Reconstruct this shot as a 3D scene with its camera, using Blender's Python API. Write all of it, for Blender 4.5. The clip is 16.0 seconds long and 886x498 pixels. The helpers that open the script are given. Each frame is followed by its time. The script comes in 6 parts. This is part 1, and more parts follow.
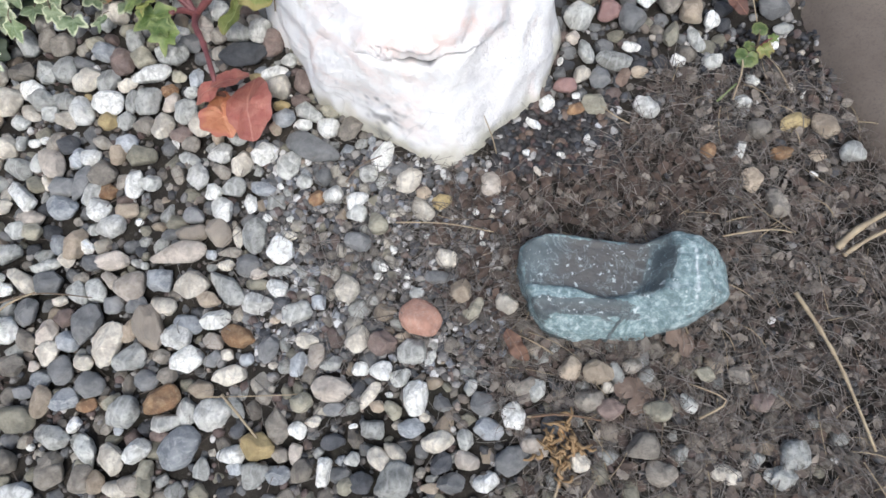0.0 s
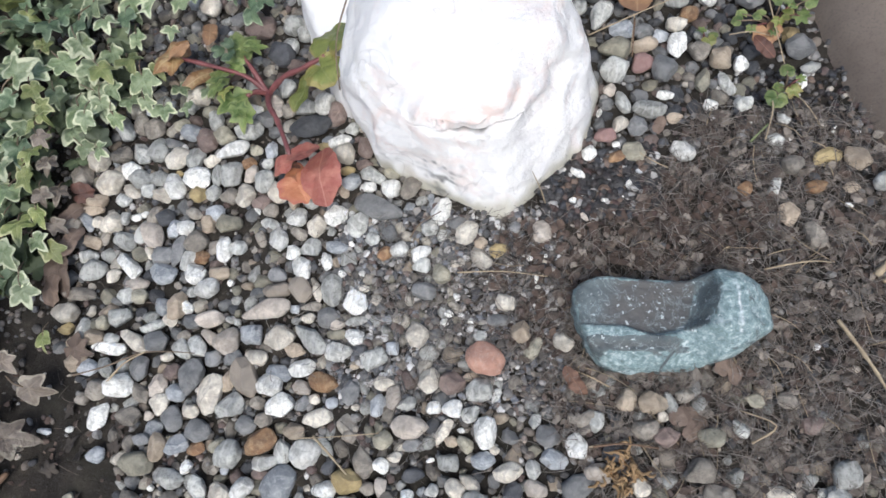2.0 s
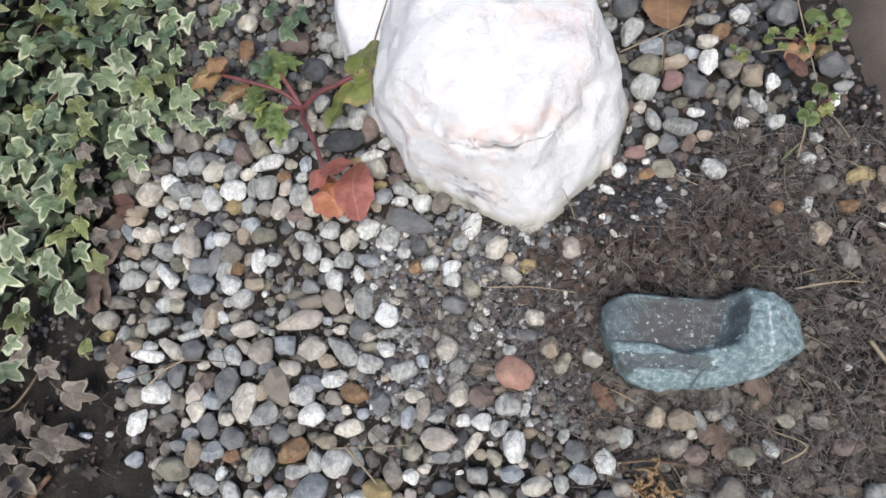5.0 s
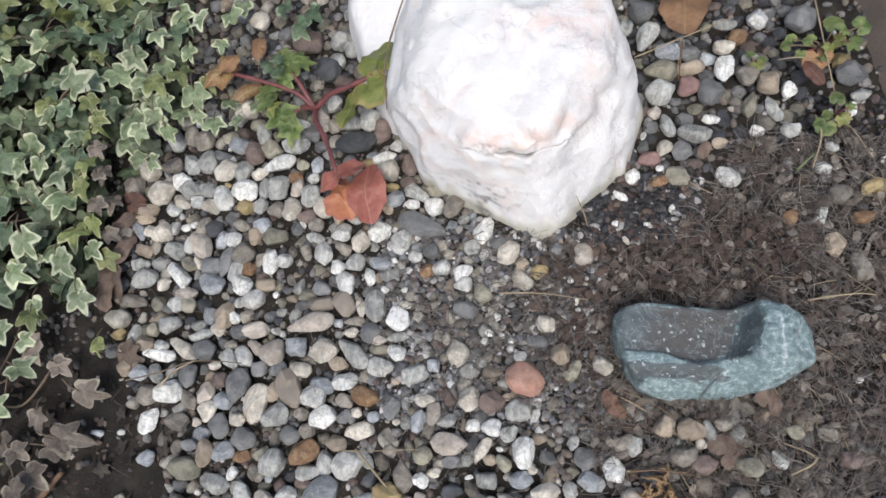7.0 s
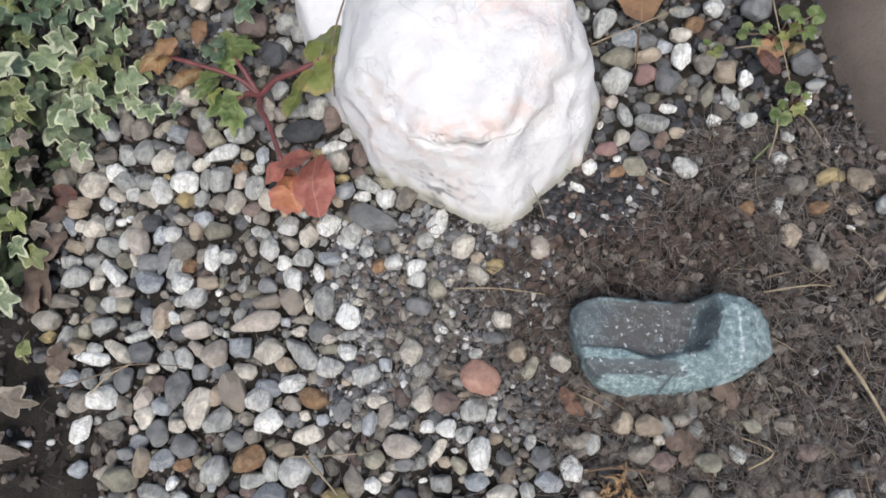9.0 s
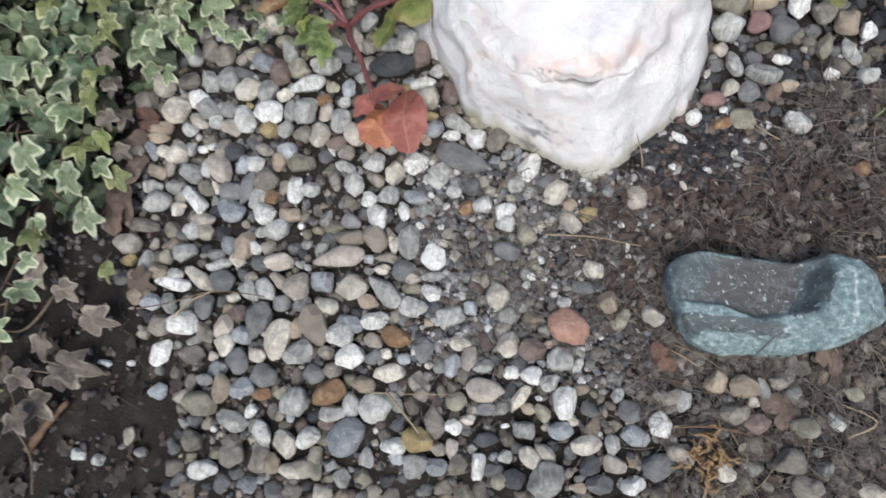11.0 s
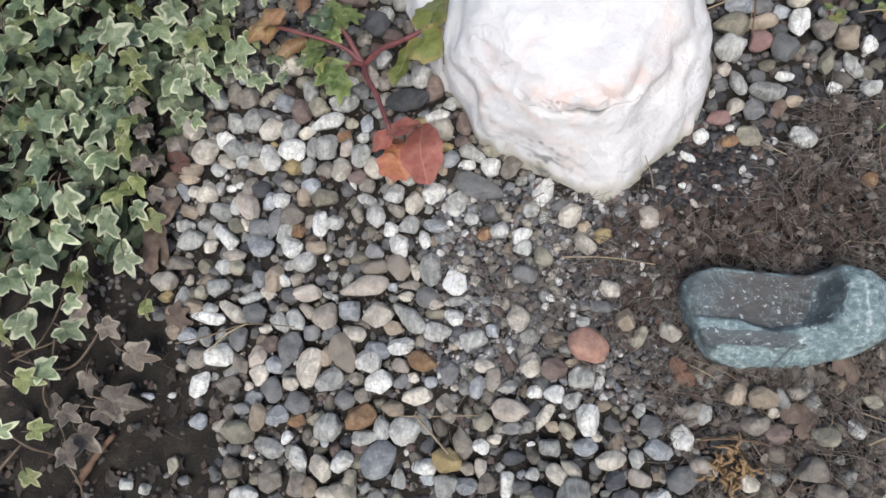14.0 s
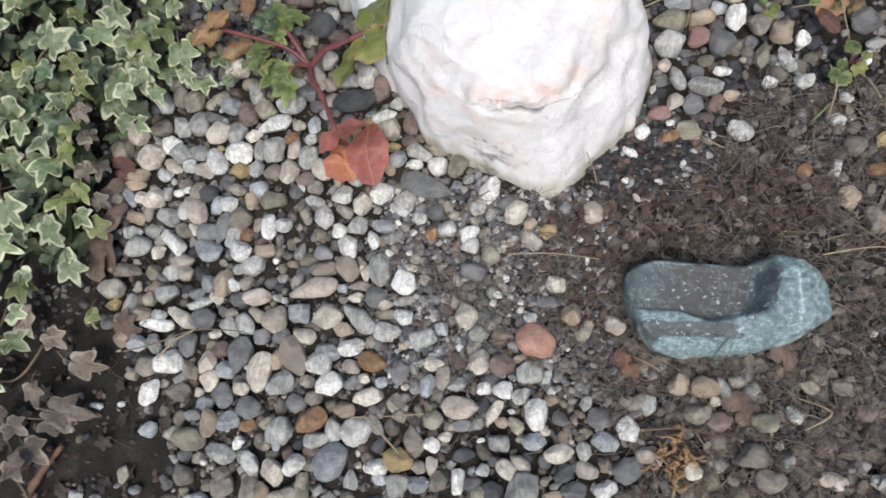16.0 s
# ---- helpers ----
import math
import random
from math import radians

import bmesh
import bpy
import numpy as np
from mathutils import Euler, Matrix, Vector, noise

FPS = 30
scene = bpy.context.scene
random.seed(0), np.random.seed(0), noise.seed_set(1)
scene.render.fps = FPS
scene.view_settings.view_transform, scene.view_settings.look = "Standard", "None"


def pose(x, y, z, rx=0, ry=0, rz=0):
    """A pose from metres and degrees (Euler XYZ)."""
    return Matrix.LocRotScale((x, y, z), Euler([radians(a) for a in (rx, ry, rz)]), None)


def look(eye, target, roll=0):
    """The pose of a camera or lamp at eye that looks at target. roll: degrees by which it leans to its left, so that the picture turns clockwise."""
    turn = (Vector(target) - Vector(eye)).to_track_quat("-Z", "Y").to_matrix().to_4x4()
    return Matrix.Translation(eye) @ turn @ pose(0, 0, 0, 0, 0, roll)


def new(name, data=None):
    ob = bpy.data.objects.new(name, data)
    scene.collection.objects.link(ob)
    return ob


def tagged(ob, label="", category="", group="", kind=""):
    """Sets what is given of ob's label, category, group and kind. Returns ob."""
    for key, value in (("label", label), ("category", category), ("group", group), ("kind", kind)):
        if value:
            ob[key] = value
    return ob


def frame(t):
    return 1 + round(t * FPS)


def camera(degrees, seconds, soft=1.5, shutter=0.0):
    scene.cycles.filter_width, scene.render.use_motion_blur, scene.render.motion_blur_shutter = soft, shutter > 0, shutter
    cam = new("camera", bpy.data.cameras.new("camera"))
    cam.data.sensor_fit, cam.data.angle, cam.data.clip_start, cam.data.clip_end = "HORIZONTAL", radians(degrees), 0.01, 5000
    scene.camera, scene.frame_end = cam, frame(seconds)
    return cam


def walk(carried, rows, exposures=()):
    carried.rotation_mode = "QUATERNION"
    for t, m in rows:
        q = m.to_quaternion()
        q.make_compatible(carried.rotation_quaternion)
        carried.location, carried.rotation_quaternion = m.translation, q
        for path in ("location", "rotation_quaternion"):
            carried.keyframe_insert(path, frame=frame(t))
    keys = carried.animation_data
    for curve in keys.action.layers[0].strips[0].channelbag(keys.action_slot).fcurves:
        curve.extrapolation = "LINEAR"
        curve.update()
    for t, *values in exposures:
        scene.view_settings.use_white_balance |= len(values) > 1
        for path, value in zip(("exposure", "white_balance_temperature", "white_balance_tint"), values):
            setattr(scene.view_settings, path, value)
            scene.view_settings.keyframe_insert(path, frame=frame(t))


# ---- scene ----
cam = camera(71.0, 16.0, 1.6, 0.5)
PATH = [
    (0, (0.106, -0.195, 0.516), (-0.032, 0.38, -1.394), -10.7),
    (0.5, (0.107, -0.193, 0.524), (-0.065, 0.395, -1.38), -13.9),
    (1, (0.105, -0.191, 0.549), (-0.106, 0.429, -1.341), -17.2),
    (1.5, (0.104, -0.189, 0.566), (-0.149, 0.436, -1.317), -21.3),
    (2, (0.099, -0.184, 0.578), (-0.187, 0.436, -1.302), -24.6),
    (2.5, (0.094, -0.193, 0.58), (-0.207, 0.426, -1.298), -25.4),
    (3, (0.093, -0.192, 0.583), (-0.212, 0.427, -1.294), -25.9),
    (3.5, (0.095, -0.188, 0.583), (-0.222, 0.427, -1.294), -27.4),
    (4, (0.088, -0.171, 0.589), (-0.239, 0.46, -1.281), -26.6),
    (4.5, (0.086, -0.175, 0.593), (-0.255, 0.451, -1.275), -27.5),
    (4.7, (0.091, -0.177, 0.593), (-0.258, 0.451, -1.273), -28.1),
    (6.8, (0.082, -0.158, 0.597), (-0.266, 0.404, -1.291), -29.7),
    (7, (0.082, -0.162, 0.599), (-0.277, 0.429, -1.278), -29.3),
    (7.5, (0.081, -0.163, 0.6), (-0.289, 0.428, -1.274), -30.2),
    (8, (0.083, -0.166, 0.599), (-0.288, 0.438, -1.271), -30.1),
    (8.5, (0.073, -0.157, 0.587), (-0.258, 0.464, -1.285), -25.3),
    (8.7, (0.088, -0.15, 0.582), (-0.153, 0.457, -1.308), -20.6),
    (10.8, (0.036, -0.175, 0.551), (-0.242, 0.29, -1.374), -26.7),
    (11, (0.025, -0.172, 0.561), (-0.285, 0.285, -1.361), -29.1),
    (11.5, (0.023, -0.169, 0.582), (-0.321, 0.32, -1.326), -31.3),
    (12, (0.012, -0.165, 0.583), (-0.346, 0.322, -1.323), -32.4),
    (12.5, (0.015, -0.163, 0.586), (-0.357, 0.317, -1.319), -33.7),
    (13, (0.022, -0.162, 0.586), (-0.352, 0.311, -1.321), -34.7),
    (13.5, (0.029, -0.162, 0.588), (-0.345, 0.314, -1.318), -34.5),
    (14, (0.029, -0.165, 0.587), (-0.349, 0.326, -1.314), -34.9),
    (14.5, (0.027, -0.167, 0.59), (-0.37, 0.319, -1.309), -36.3),
    (15, (0.036, -0.167, 0.587), (-0.356, 0.324, -1.311), -36.7),
    (15.5, (0.049, -0.168, 0.586), (-0.321, 0.332, -1.315), -36.2),
    (16, (0.059, -0.163, 0.584), (-0.253, 0.327, -1.33), -31.5),
]
walk(cam, [(t, look(eye, target, roll)) for t, eye, target, roll in PATH], exposures=[(0, 0.26, 5850, 8), (3.5, 0.14, 5900, 8), (7, 0.0, 6030, 9), (8.7, 0.0, 6040, 9), (11, -0.01, 5930, 7), (12.5, 0.0, 5960, 8), (14.5, 0.0, 6050, 9), (16, 0.0, 6060, 9)])

# ---- light: an overcast sky ----
sky_world = bpy.data.worlds.new("overcast_sky")
scene.world = sky_world
sky_world.use_nodes = True
wt = sky_world.node_tree
sky = wt.nodes.new("ShaderNodeTexSky")
sky.sky_type, sky.sun_disc = "NISHITA", False
sky.sun_elevation, sky.sun_rotation = radians(61), radians(166)
sky.air_density, sky.dust_density, sky.ozone_density = 1.0, 6.0, 1.0
wt.links.new(sky.outputs[0], wt.nodes["Background"].inputs[0])
wt.nodes["Background"].inputs[1].default_value = 0.13
sun = new("sun", bpy.data.lights.new("sun", "SUN"))
sun.data.energy, sun.data.angle, sun.data.color = 1.4, radians(28), (1.0, 0.97, 0.93)
sun.matrix_world = look((0.20, -0.80, 1.5), (0, 0, 0))


# ---- materials ----
def mat(name):
    m = bpy.data.materials.new(name)
    m.use_nodes = True
    nt = m.node_tree
    return m, nt, nt.nodes["Principled BSDF"]


def node(nt, kind, **values):
    n = nt.nodes.new(kind)
    for key, value in values.items():
        n.inputs[key].default_value = value
    return n


def noise_tex(nt, vec, scale, detail=4.0, rough=0.6, distort=0.0):
    n = node(nt, "ShaderNodeTexNoise", Scale=scale, Detail=detail, Roughness=rough, Distortion=distort)
    nt.links.new(vec, n.inputs["Vector"])
    return n.outputs["Fac"]


def ramp(nt, fac, stops, constant=False):
    n = nt.nodes.new("ShaderNodeValToRGB")
    if constant:
        n.color_ramp.interpolation = "CONSTANT"
    el = n.color_ramp.elements
    while len(el) < len(stops):
        el.new(0.5)
    for e, (p, c) in zip(el, stops):
        e.position = p
        e.color = (*c, 1) if len(c) == 3 else c
    nt.links.new(fac, n.inputs[0])
    return n.outputs[0]


def mix(nt, fac, a, b, mode="MIX"):
    n = nt.nodes.new("ShaderNodeMix")
    n.data_type, n.blend_type = "RGBA", mode
    for socket, value in ((n.inputs[0], fac), (n.inputs[6], a), (n.inputs[7], b)):
        if isinstance(value, (int, float)):
            socket.default_value = value
        elif isinstance(value, tuple):
            socket.default_value = (*value, 1)
        else:
            nt.links.new(value, socket)
    return n.outputs[2]


def bump(nt, bsdf, height, strength, distance):
    n = node(nt, "ShaderNodeBump", Strength=strength, Distance=distance)
    nt.links.new(height, n.inputs["Height"])
    nt.links.new(n.outputs[0], bsdf.inputs["Normal"])


def place(nt):
    return nt.nodes.new("ShaderNodeNewGeometry").outputs["Position"]


def grey(v):
    return (v, v, v)


def vary(nt, colour, rnd, low=0.75, high=1.2):
    n = node(nt, "ShaderNodeMapRange")
    n.inputs["To Min"].default_value, n.inputs["To Max"].default_value = low, high
    nt.links.new(rnd, n.inputs["Value"])
    h = nt.nodes.new("ShaderNodeHueSaturation")
    nt.links.new(n.outputs[0], h.inputs["Value"])
    nt.links.new(colour, h.inputs["Color"])
    return h.outputs[0]


def stone_material(name, a, b, speck=(0.12, 0.11, 0.1), amount=0.35, vein=None, rough=0.55):
    """A river stone: two tones in clouds, fine specks, here and there a pale vein."""
    m, nt, bsdf = mat(name)
    p = place(nt)
    info = nt.nodes.new("ShaderNodeObjectInfo").outputs["Random"]
    c = ramp(nt, noise_tex(nt, p, 75, 6, 0.62, 0.6), [(0.40, a), (0.60, b)])
    spots = ramp(nt, noise_tex(nt, p, 330, 3, 0.7), [(0.52, grey(0)), (0.68, grey(amount))])
    c = mix(nt, spots, c, speck)
    patch = ramp(nt, noise_tex(nt, p, 85, 6, 0.70, 1.2), [(0.50, grey(0)), (0.63, grey(amount * 1.0))])
    c = mix(nt, patch, c, speck)
    if vein:
        w = node(nt, "ShaderNodeTexWave", Scale=38.0, Distortion=9.0, Detail=3.0)
        nt.links.new(p, w.inputs["Vector"])
        c = mix(nt, ramp(nt, w.outputs["Fac"], [(0.82, grey(0)), (0.95, grey(0.4))]), c, vein)
    nt.links.new(vary(nt, c, info, 0.82, 1.34), bsdf.inputs["Base Color"])
    bsdf.inputs["Roughness"].default_value = rough
    bsdf.inputs["Specular IOR Level"].default_value = 0.35
    bump(nt, bsdf, noise_tex(nt, p, 230, 8, 0.78), 0.9, 0.0028)
    return m


STONES = {
    "white": stone_material("white_quartz_pebble", (0.87, 0.86, 0.81), (0.66, 0.65, 0.59), (0.26, 0.255, 0.21), 0.55, (0.42, 0.41, 0.38)),
    "pale_grey": stone_material("pale_grey_pebble", (0.55, 0.55, 0.50), (0.34, 0.34, 0.31), (0.16, 0.16, 0.14), 0.55, (0.62, 0.61, 0.58)),
    "mid_grey": stone_material("mid_grey_pebble", (0.26, 0.258, 0.25), (0.165, 0.168, 0.166), (0.36, 0.35, 0.33), 0.3),
    "slate": stone_material("dark_slate_pebble", (0.10, 0.102, 0.107), (0.06, 0.062, 0.066), (0.16, 0.16, 0.16), 0.2),
    "blue_grey": stone_material("blue_grey_pebble", (0.40, 0.415, 0.42), (0.25, 0.268, 0.282), (0.66, 0.67, 0.66), 0.5),
    "tan": stone_material("tan_pebble", (0.48, 0.40, 0.30), (0.33, 0.27, 0.20), (0.18, 0.14, 0.10), 0.35),
    "cream": stone_material("cream_pebble", (0.72, 0.67, 0.56), (0.46, 0.42, 0.345), (0.28, 0.23, 0.18), 0.42, (0.40, 0.37, 0.32)),
    "blush": stone_material("blush_pebble", (0.56, 0.50, 0.425), (0.38, 0.335, 0.28), (0.22, 0.18, 0.14), 0.35),
    "rust": stone_material("rusty_orange_pebble", (0.28, 0.165, 0.085), (0.18, 0.105, 0.06), (0.52, 0.40, 0.24), 0.3),
    "ochre": stone_material("ochre_pebble", (0.44, 0.35, 0.18), (0.30, 0.23, 0.11), (0.16, 0.12, 0.07), 0.3),
    "maroon": stone_material("maroon_brown_pebble", (0.22, 0.165, 0.14), (0.14, 0.105, 0.09), (0.34, 0.29, 0.25), 0.25),
    "olive": stone_material("olive_grey_pebble", (0.40, 0.37, 0.28), (0.25, 0.235, 0.18), (0.13, 0.12, 0.09), 0.4),
    "taupe": stone_material("taupe_pebble", (0.35, 0.315, 0.26), (0.225, 0.20, 0.165), (0.12, 0.105, 0.09), 0.5),
    "umber": stone_material("smooth_brown_pebble", (0.36, 0.31, 0.25), (0.31, 0.27, 0.22), (0.24, 0.21, 0.18), 0.1),
    "brick": stone_material("brick_red_stone", (0.52, 0.30, 0.22), (0.40, 0.225, 0.165), (0.60, 0.46, 0.38), 0.35),
    "rose": stone_material("rose_pebble", (0.40, 0.25, 0.22), (0.31, 0.19, 0.17), (0.48, 0.36, 0.33), 0.2),
}
LOOKS = {
    "white": "white mottled quartz", "pale_grey": "pale grey speckled", "mid_grey": "plain mid-grey", "slate": "dark slate-grey smooth",
    "blue_grey": "blue-grey mottled", "tan": "tan sandstone", "cream": "cream-coloured", "blush": "pinkish beige", "rust": "rusty orange-brown",
    "ochre": "yellowish ochre", "maroon": "dark maroon-brown", "olive": "olive-grey rough", "taupe": "brownish-grey", "umber": "smooth beige-brown",
    "brick": "brick-red rough", "rose": "smooth rose-red"}


def gravel_material(name, tones, bump_scale=900.0, dust=0.5, rough=0.65):
    """Loose small stones, one tone a stone."""
    m, nt, bsdf = mat(name)
    p = place(nt)
    isle = nt.nodes.new("ShaderNodeNewGeometry").outputs["Random Per Island"]
    c = ramp(nt, isle, [(i / len(tones), t) for i, t in enumerate(tones)], True)
    c = mix(nt, ramp(nt, noise_tex(nt, p, 260, 4, 0.7), [(0.42, grey(0)), (0.66, grey(dust))]), c, (0.13, 0.12, 0.105))
    nt.links.new(c, bsdf.inputs["Base Color"])
    bsdf.inputs["Roughness"].default_value = rough
    bump(nt, bsdf, noise_tex(nt, p, bump_scale, 4, 0.7), 0.5, 0.0008)
    return m


def soil_material():
    m, nt, bsdf = mat("dark_garden_soil")
    p = place(nt)
    c = ramp(nt, noise_tex(nt, p, 26, 8, 0.65), [(0.3, (0.020, 0.017, 0.014)), (0.52, (0.042, 0.036, 0.029)), (0.72, (0.085, 0.072, 0.056))])
    grains = ramp(nt, noise_tex(nt, p, 520, 3, 0.7), [(0.56, grey(0)), (0.7, grey(0.5))])
    c = mix(nt, grains, c, (0.13, 0.12, 0.108))
    moss = ramp(nt, noise_tex(nt, p, 16, 6, 0.7), [(0.50, grey(0)), (0.64, grey(0.55))])
    c = mix(nt, moss, c, (0.036, 0.035, 0.025))
    nt.links.new(c, bsdf.inputs["Base Color"])
    bsdf.inputs["Roughness"].default_value = 0.9
    bsdf.inputs["Specular IOR Level"].default_value = 0.2
    bump(nt, bsdf, noise_tex(nt, p, 300, 8, 0.75), 1.0, 0.004)
    return m


def quartz_material():
    m, nt, bsdf = mat("white_rose_quartz")
    p = place(nt)
    c = ramp(nt, noise_tex(nt, p, 15, 5, 0.6, 0.8), [(0.30, (0.74, 0.72, 0.705)), (0.44, (0.87, 0.855, 0.825)), (0.56, (0.89, 0.875, 0.845)), (0.70, (0.87, 0.775, 0.72))])
    c = mix(nt, ramp(nt, noise_tex(nt, p, 38, 6, 0.65, 1.5), [(0.57, grey(0)), (0.72, grey(0.45))]), c, (0.70, 0.70, 0.72))
    line = ramp(nt, noise_tex(nt, p, 9, 4, 0.55, 0.6), [(0.496, grey(0)), (0.5, grey(0.35)), (0.504, grey(0))])
    c = mix(nt, line, c, (0.42, 0.40, 0.37))
    rosy, mossy = nt.nodes.new("ShaderNodeAttribute"), nt.nodes.new("ShaderNodeAttribute")
    rosy.attribute_name, mossy.attribute_name = "rosy", "mossy"
    cloud = ramp(nt, noise_tex(nt, p, 42, 5, 0.6, 0.8), [(0.38, grey(0)), (0.60, grey(0.95))])
    c = mix(nt, mix(nt, 1.0, rosy.outputs["Color"], cloud, "MULTIPLY"), c, (0.88, 0.70, 0.62))
    c = mix(nt, mix(nt, 1.0, mossy.outputs["Color"], grey(0.6), "MULTIPLY"), c, (0.34, 0.31, 0.17))
    # dark grey for stains and for the shade inside the crack
    dirt_shade = nt.nodes.new("ShaderNodeAttribute")
    dirt_shade.attribute_name = "dirt_shade"
    c = mix(nt, dirt_shade.outputs["Fac"], c, (0.13, 0.13, 0.125))
    stain = ramp(nt, noise_tex(nt, p, 46, 4, 0.7), [(0.64, grey(0)), (0.72, grey(0.4))])
    c = mix(nt, stain, c, (0.60, 0.55, 0.42))
    nt.links.new(c, bsdf.inputs["Base Color"])
    bsdf.inputs["Roughness"].default_value = 0.42
    bsdf.inputs["Subsurface Weight"].default_value = 0.0
    bump(nt, bsdf, noise_tex(nt, p, 70, 8, 0.7), 0.7, 0.006)
    return m


def green_material():
    """A weathered green slate: dark ground, pale blue-green bloom in crisp patches, white flecks and streaks; the worn hollow is browner."""
    m, nt, bsdf = mat("weathered_green_slate")
    p = place(nt)
    dark = ramp(nt, noise_tex(nt, p, 60, 6, 0.65), [(0.35, (0.085, 0.105, 0.110)), (0.65, (0.155, 0.185, 0.185))])
    pale = ramp(nt, noise_tex(nt, p, 190, 6, 0.75, 0.15), [(0.34, (0.12, 0.185, 0.185)), (0.50, (0.235, 0.325, 0.325)), (0.66, (0.56, 0.645, 0.64))])
    f = nt.nodes.new("ShaderNodeAttribute")
    f.attribute_name = "bloom"
    n = noise_tex(nt, p, 62, 8, 0.74, 0.5)
    add = nt.nodes.new("ShaderNodeMath")
    add.operation = "ADD"
    nt.links.new(f.outputs["Fac"], add.inputs[0])
    nt.links.new(n, add.inputs[1])
    cover = ramp(nt, add.outputs[0], [(0.73, grey(0)), (0.775, grey(0.95))])
    worn = nt.nodes.new("ShaderNodeAttribute")
    worn.attribute_name = "worn"
    base = mix(nt, worn.outputs["Fac"], dark, mix(nt, noise_tex(nt, p, 50, 5, 0.65), (0.125, 0.115, 0.098), (0.092, 0.098, 0.105)))
    c = mix(nt, cover, base, pale)
    fleck = ramp(nt, noise_tex(nt, p, 215, 2, 0.5, 0.3), [(0.655, grey(0)), (0.685, grey(0.9))])
    c = mix(nt, fleck, c, (0.58, 0.64, 0.63))
    seam = ramp(nt, noise_tex(nt, p, 34, 7, 0.7, 0.8), [(0.485, grey(0)), (0.5, grey(0.5)), (0.515, grey(0))])
    c = mix(nt, seam, c, (0.40, 0.50, 0.50))
    streak = nt.nodes.new("ShaderNodeAttribute")
    streak.attribute_name = "vein"
    broken = ramp(nt, noise_tex(nt, p, 260, 3, 0.6), [(0.40, grey(0.15)), (0.56, grey(1))])
    c = mix(nt, mix(nt, 1.0, streak.outputs["Color"], broken, "MULTIPLY"), c, (0.72, 0.76, 0.76))
    nt.links.new(c, bsdf.inputs["Base Color"])
    bsdf.inputs["Roughness"].default_value = 0.45
    bump(nt, bsdf, noise_tex(nt, p, 170, 8, 0.75), 0.8, 0.003)
    return m


def sandstone_material():
    m, nt, bsdf = mat("brown_sandstone")
    p = place(nt)
    c = ramp(nt, noise_tex(nt, p, 18, 6, 0.6), [(0.35, (0.118, 0.095, 0.076)), (0.65, (0.165, 0.135, 0.108))])
    c = mix(nt, ramp(nt, noise_tex(nt, p, 400, 3, 0.7), [(0.5, grey(0)), (0.7, grey(0.55))]), c, (0.075, 0.062, 0.052))
    nt.links.new(c, bsdf.inputs["Base Color"])
    bsdf.inputs["Roughness"].default_value = 0.85
    bump(nt, bsdf, noise_tex(nt, p, 350, 5, 0.7), 0.5, 0.0015)
    return m


def leaf_material(name, centre, mottled, margin, edge=0.62, vein=None, sheen=0.42):
    """A leaf: uv.x runs from the middle to the rim, uv.y is the distance from the nearest vein."""
    m, nt, bsdf = mat(name)
    uv = nt.nodes.new("ShaderNodeUVMap").outputs[0]
    sep = nt.nodes.new("ShaderNodeSeparateXYZ")
    nt.links.new(uv, sep.inputs[0])
    p = place(nt)
    info = nt.nodes.new("ShaderNodeObjectInfo").outputs["Random"]
    c = ramp(nt, noise_tex(nt, p, 95, 4, 0.6), [(0.4, centre), (0.62, mottled)])
    wobble = node(nt, "ShaderNodeMath")
    wobble.operation = "MULTIPLY_ADD"
    wobble.inputs[1].default_value, wobble.inputs[2].default_value = 1.5, -0.75
    nt.links.new(noise_tex(nt, p, 42, 4, 0.65), wobble.inputs[0])
    add = node(nt, "ShaderNodeMath")
    nt.links.new(sep.outputs[0], add.inputs[0])
    nt.links.new(wobble.outputs[0], add.inputs[1])
    c = mix(nt, ramp(nt, add.outputs[0], [(edge, grey(0)), (edge + 0.16, grey(0.9))]), c, margin)
    c = mix(nt, ramp(nt, sep.outputs[1], [(0.0, grey(0.55)), (0.035, grey(0))]), c, vein or margin)
    nt.links.new(vary(nt, c, info, 0.75, 1.25), bsdf.inputs["Base Color"])
    bsdf.inputs["Roughness"].default_value = sheen
    bump(nt, bsdf, noise_tex(nt, p, 190, 5, 0.65), 0.6, 0.003)
    return m


def plain_material(name, a, b, scale=120.0, rough=0.75):
    m, nt, bsdf = mat(name)
    p = place(nt)
    info = nt.nodes.new("ShaderNodeNewGeometry").outputs["Random Per Island"]
    c = ramp(nt, noise_tex(nt, p, scale, 5, 0.65), [(0.35, a), (0.65, b)])
    nt.links.new(vary(nt, c, info, 0.65, 1.3), bsdf.inputs["Base Color"])
    bsdf.inputs["Roughness"].default_value = rough
    bump(nt, bsdf, noise_tex(nt, p, scale * 4, 4, 0.6), 0.4, 0.0008)
    return m


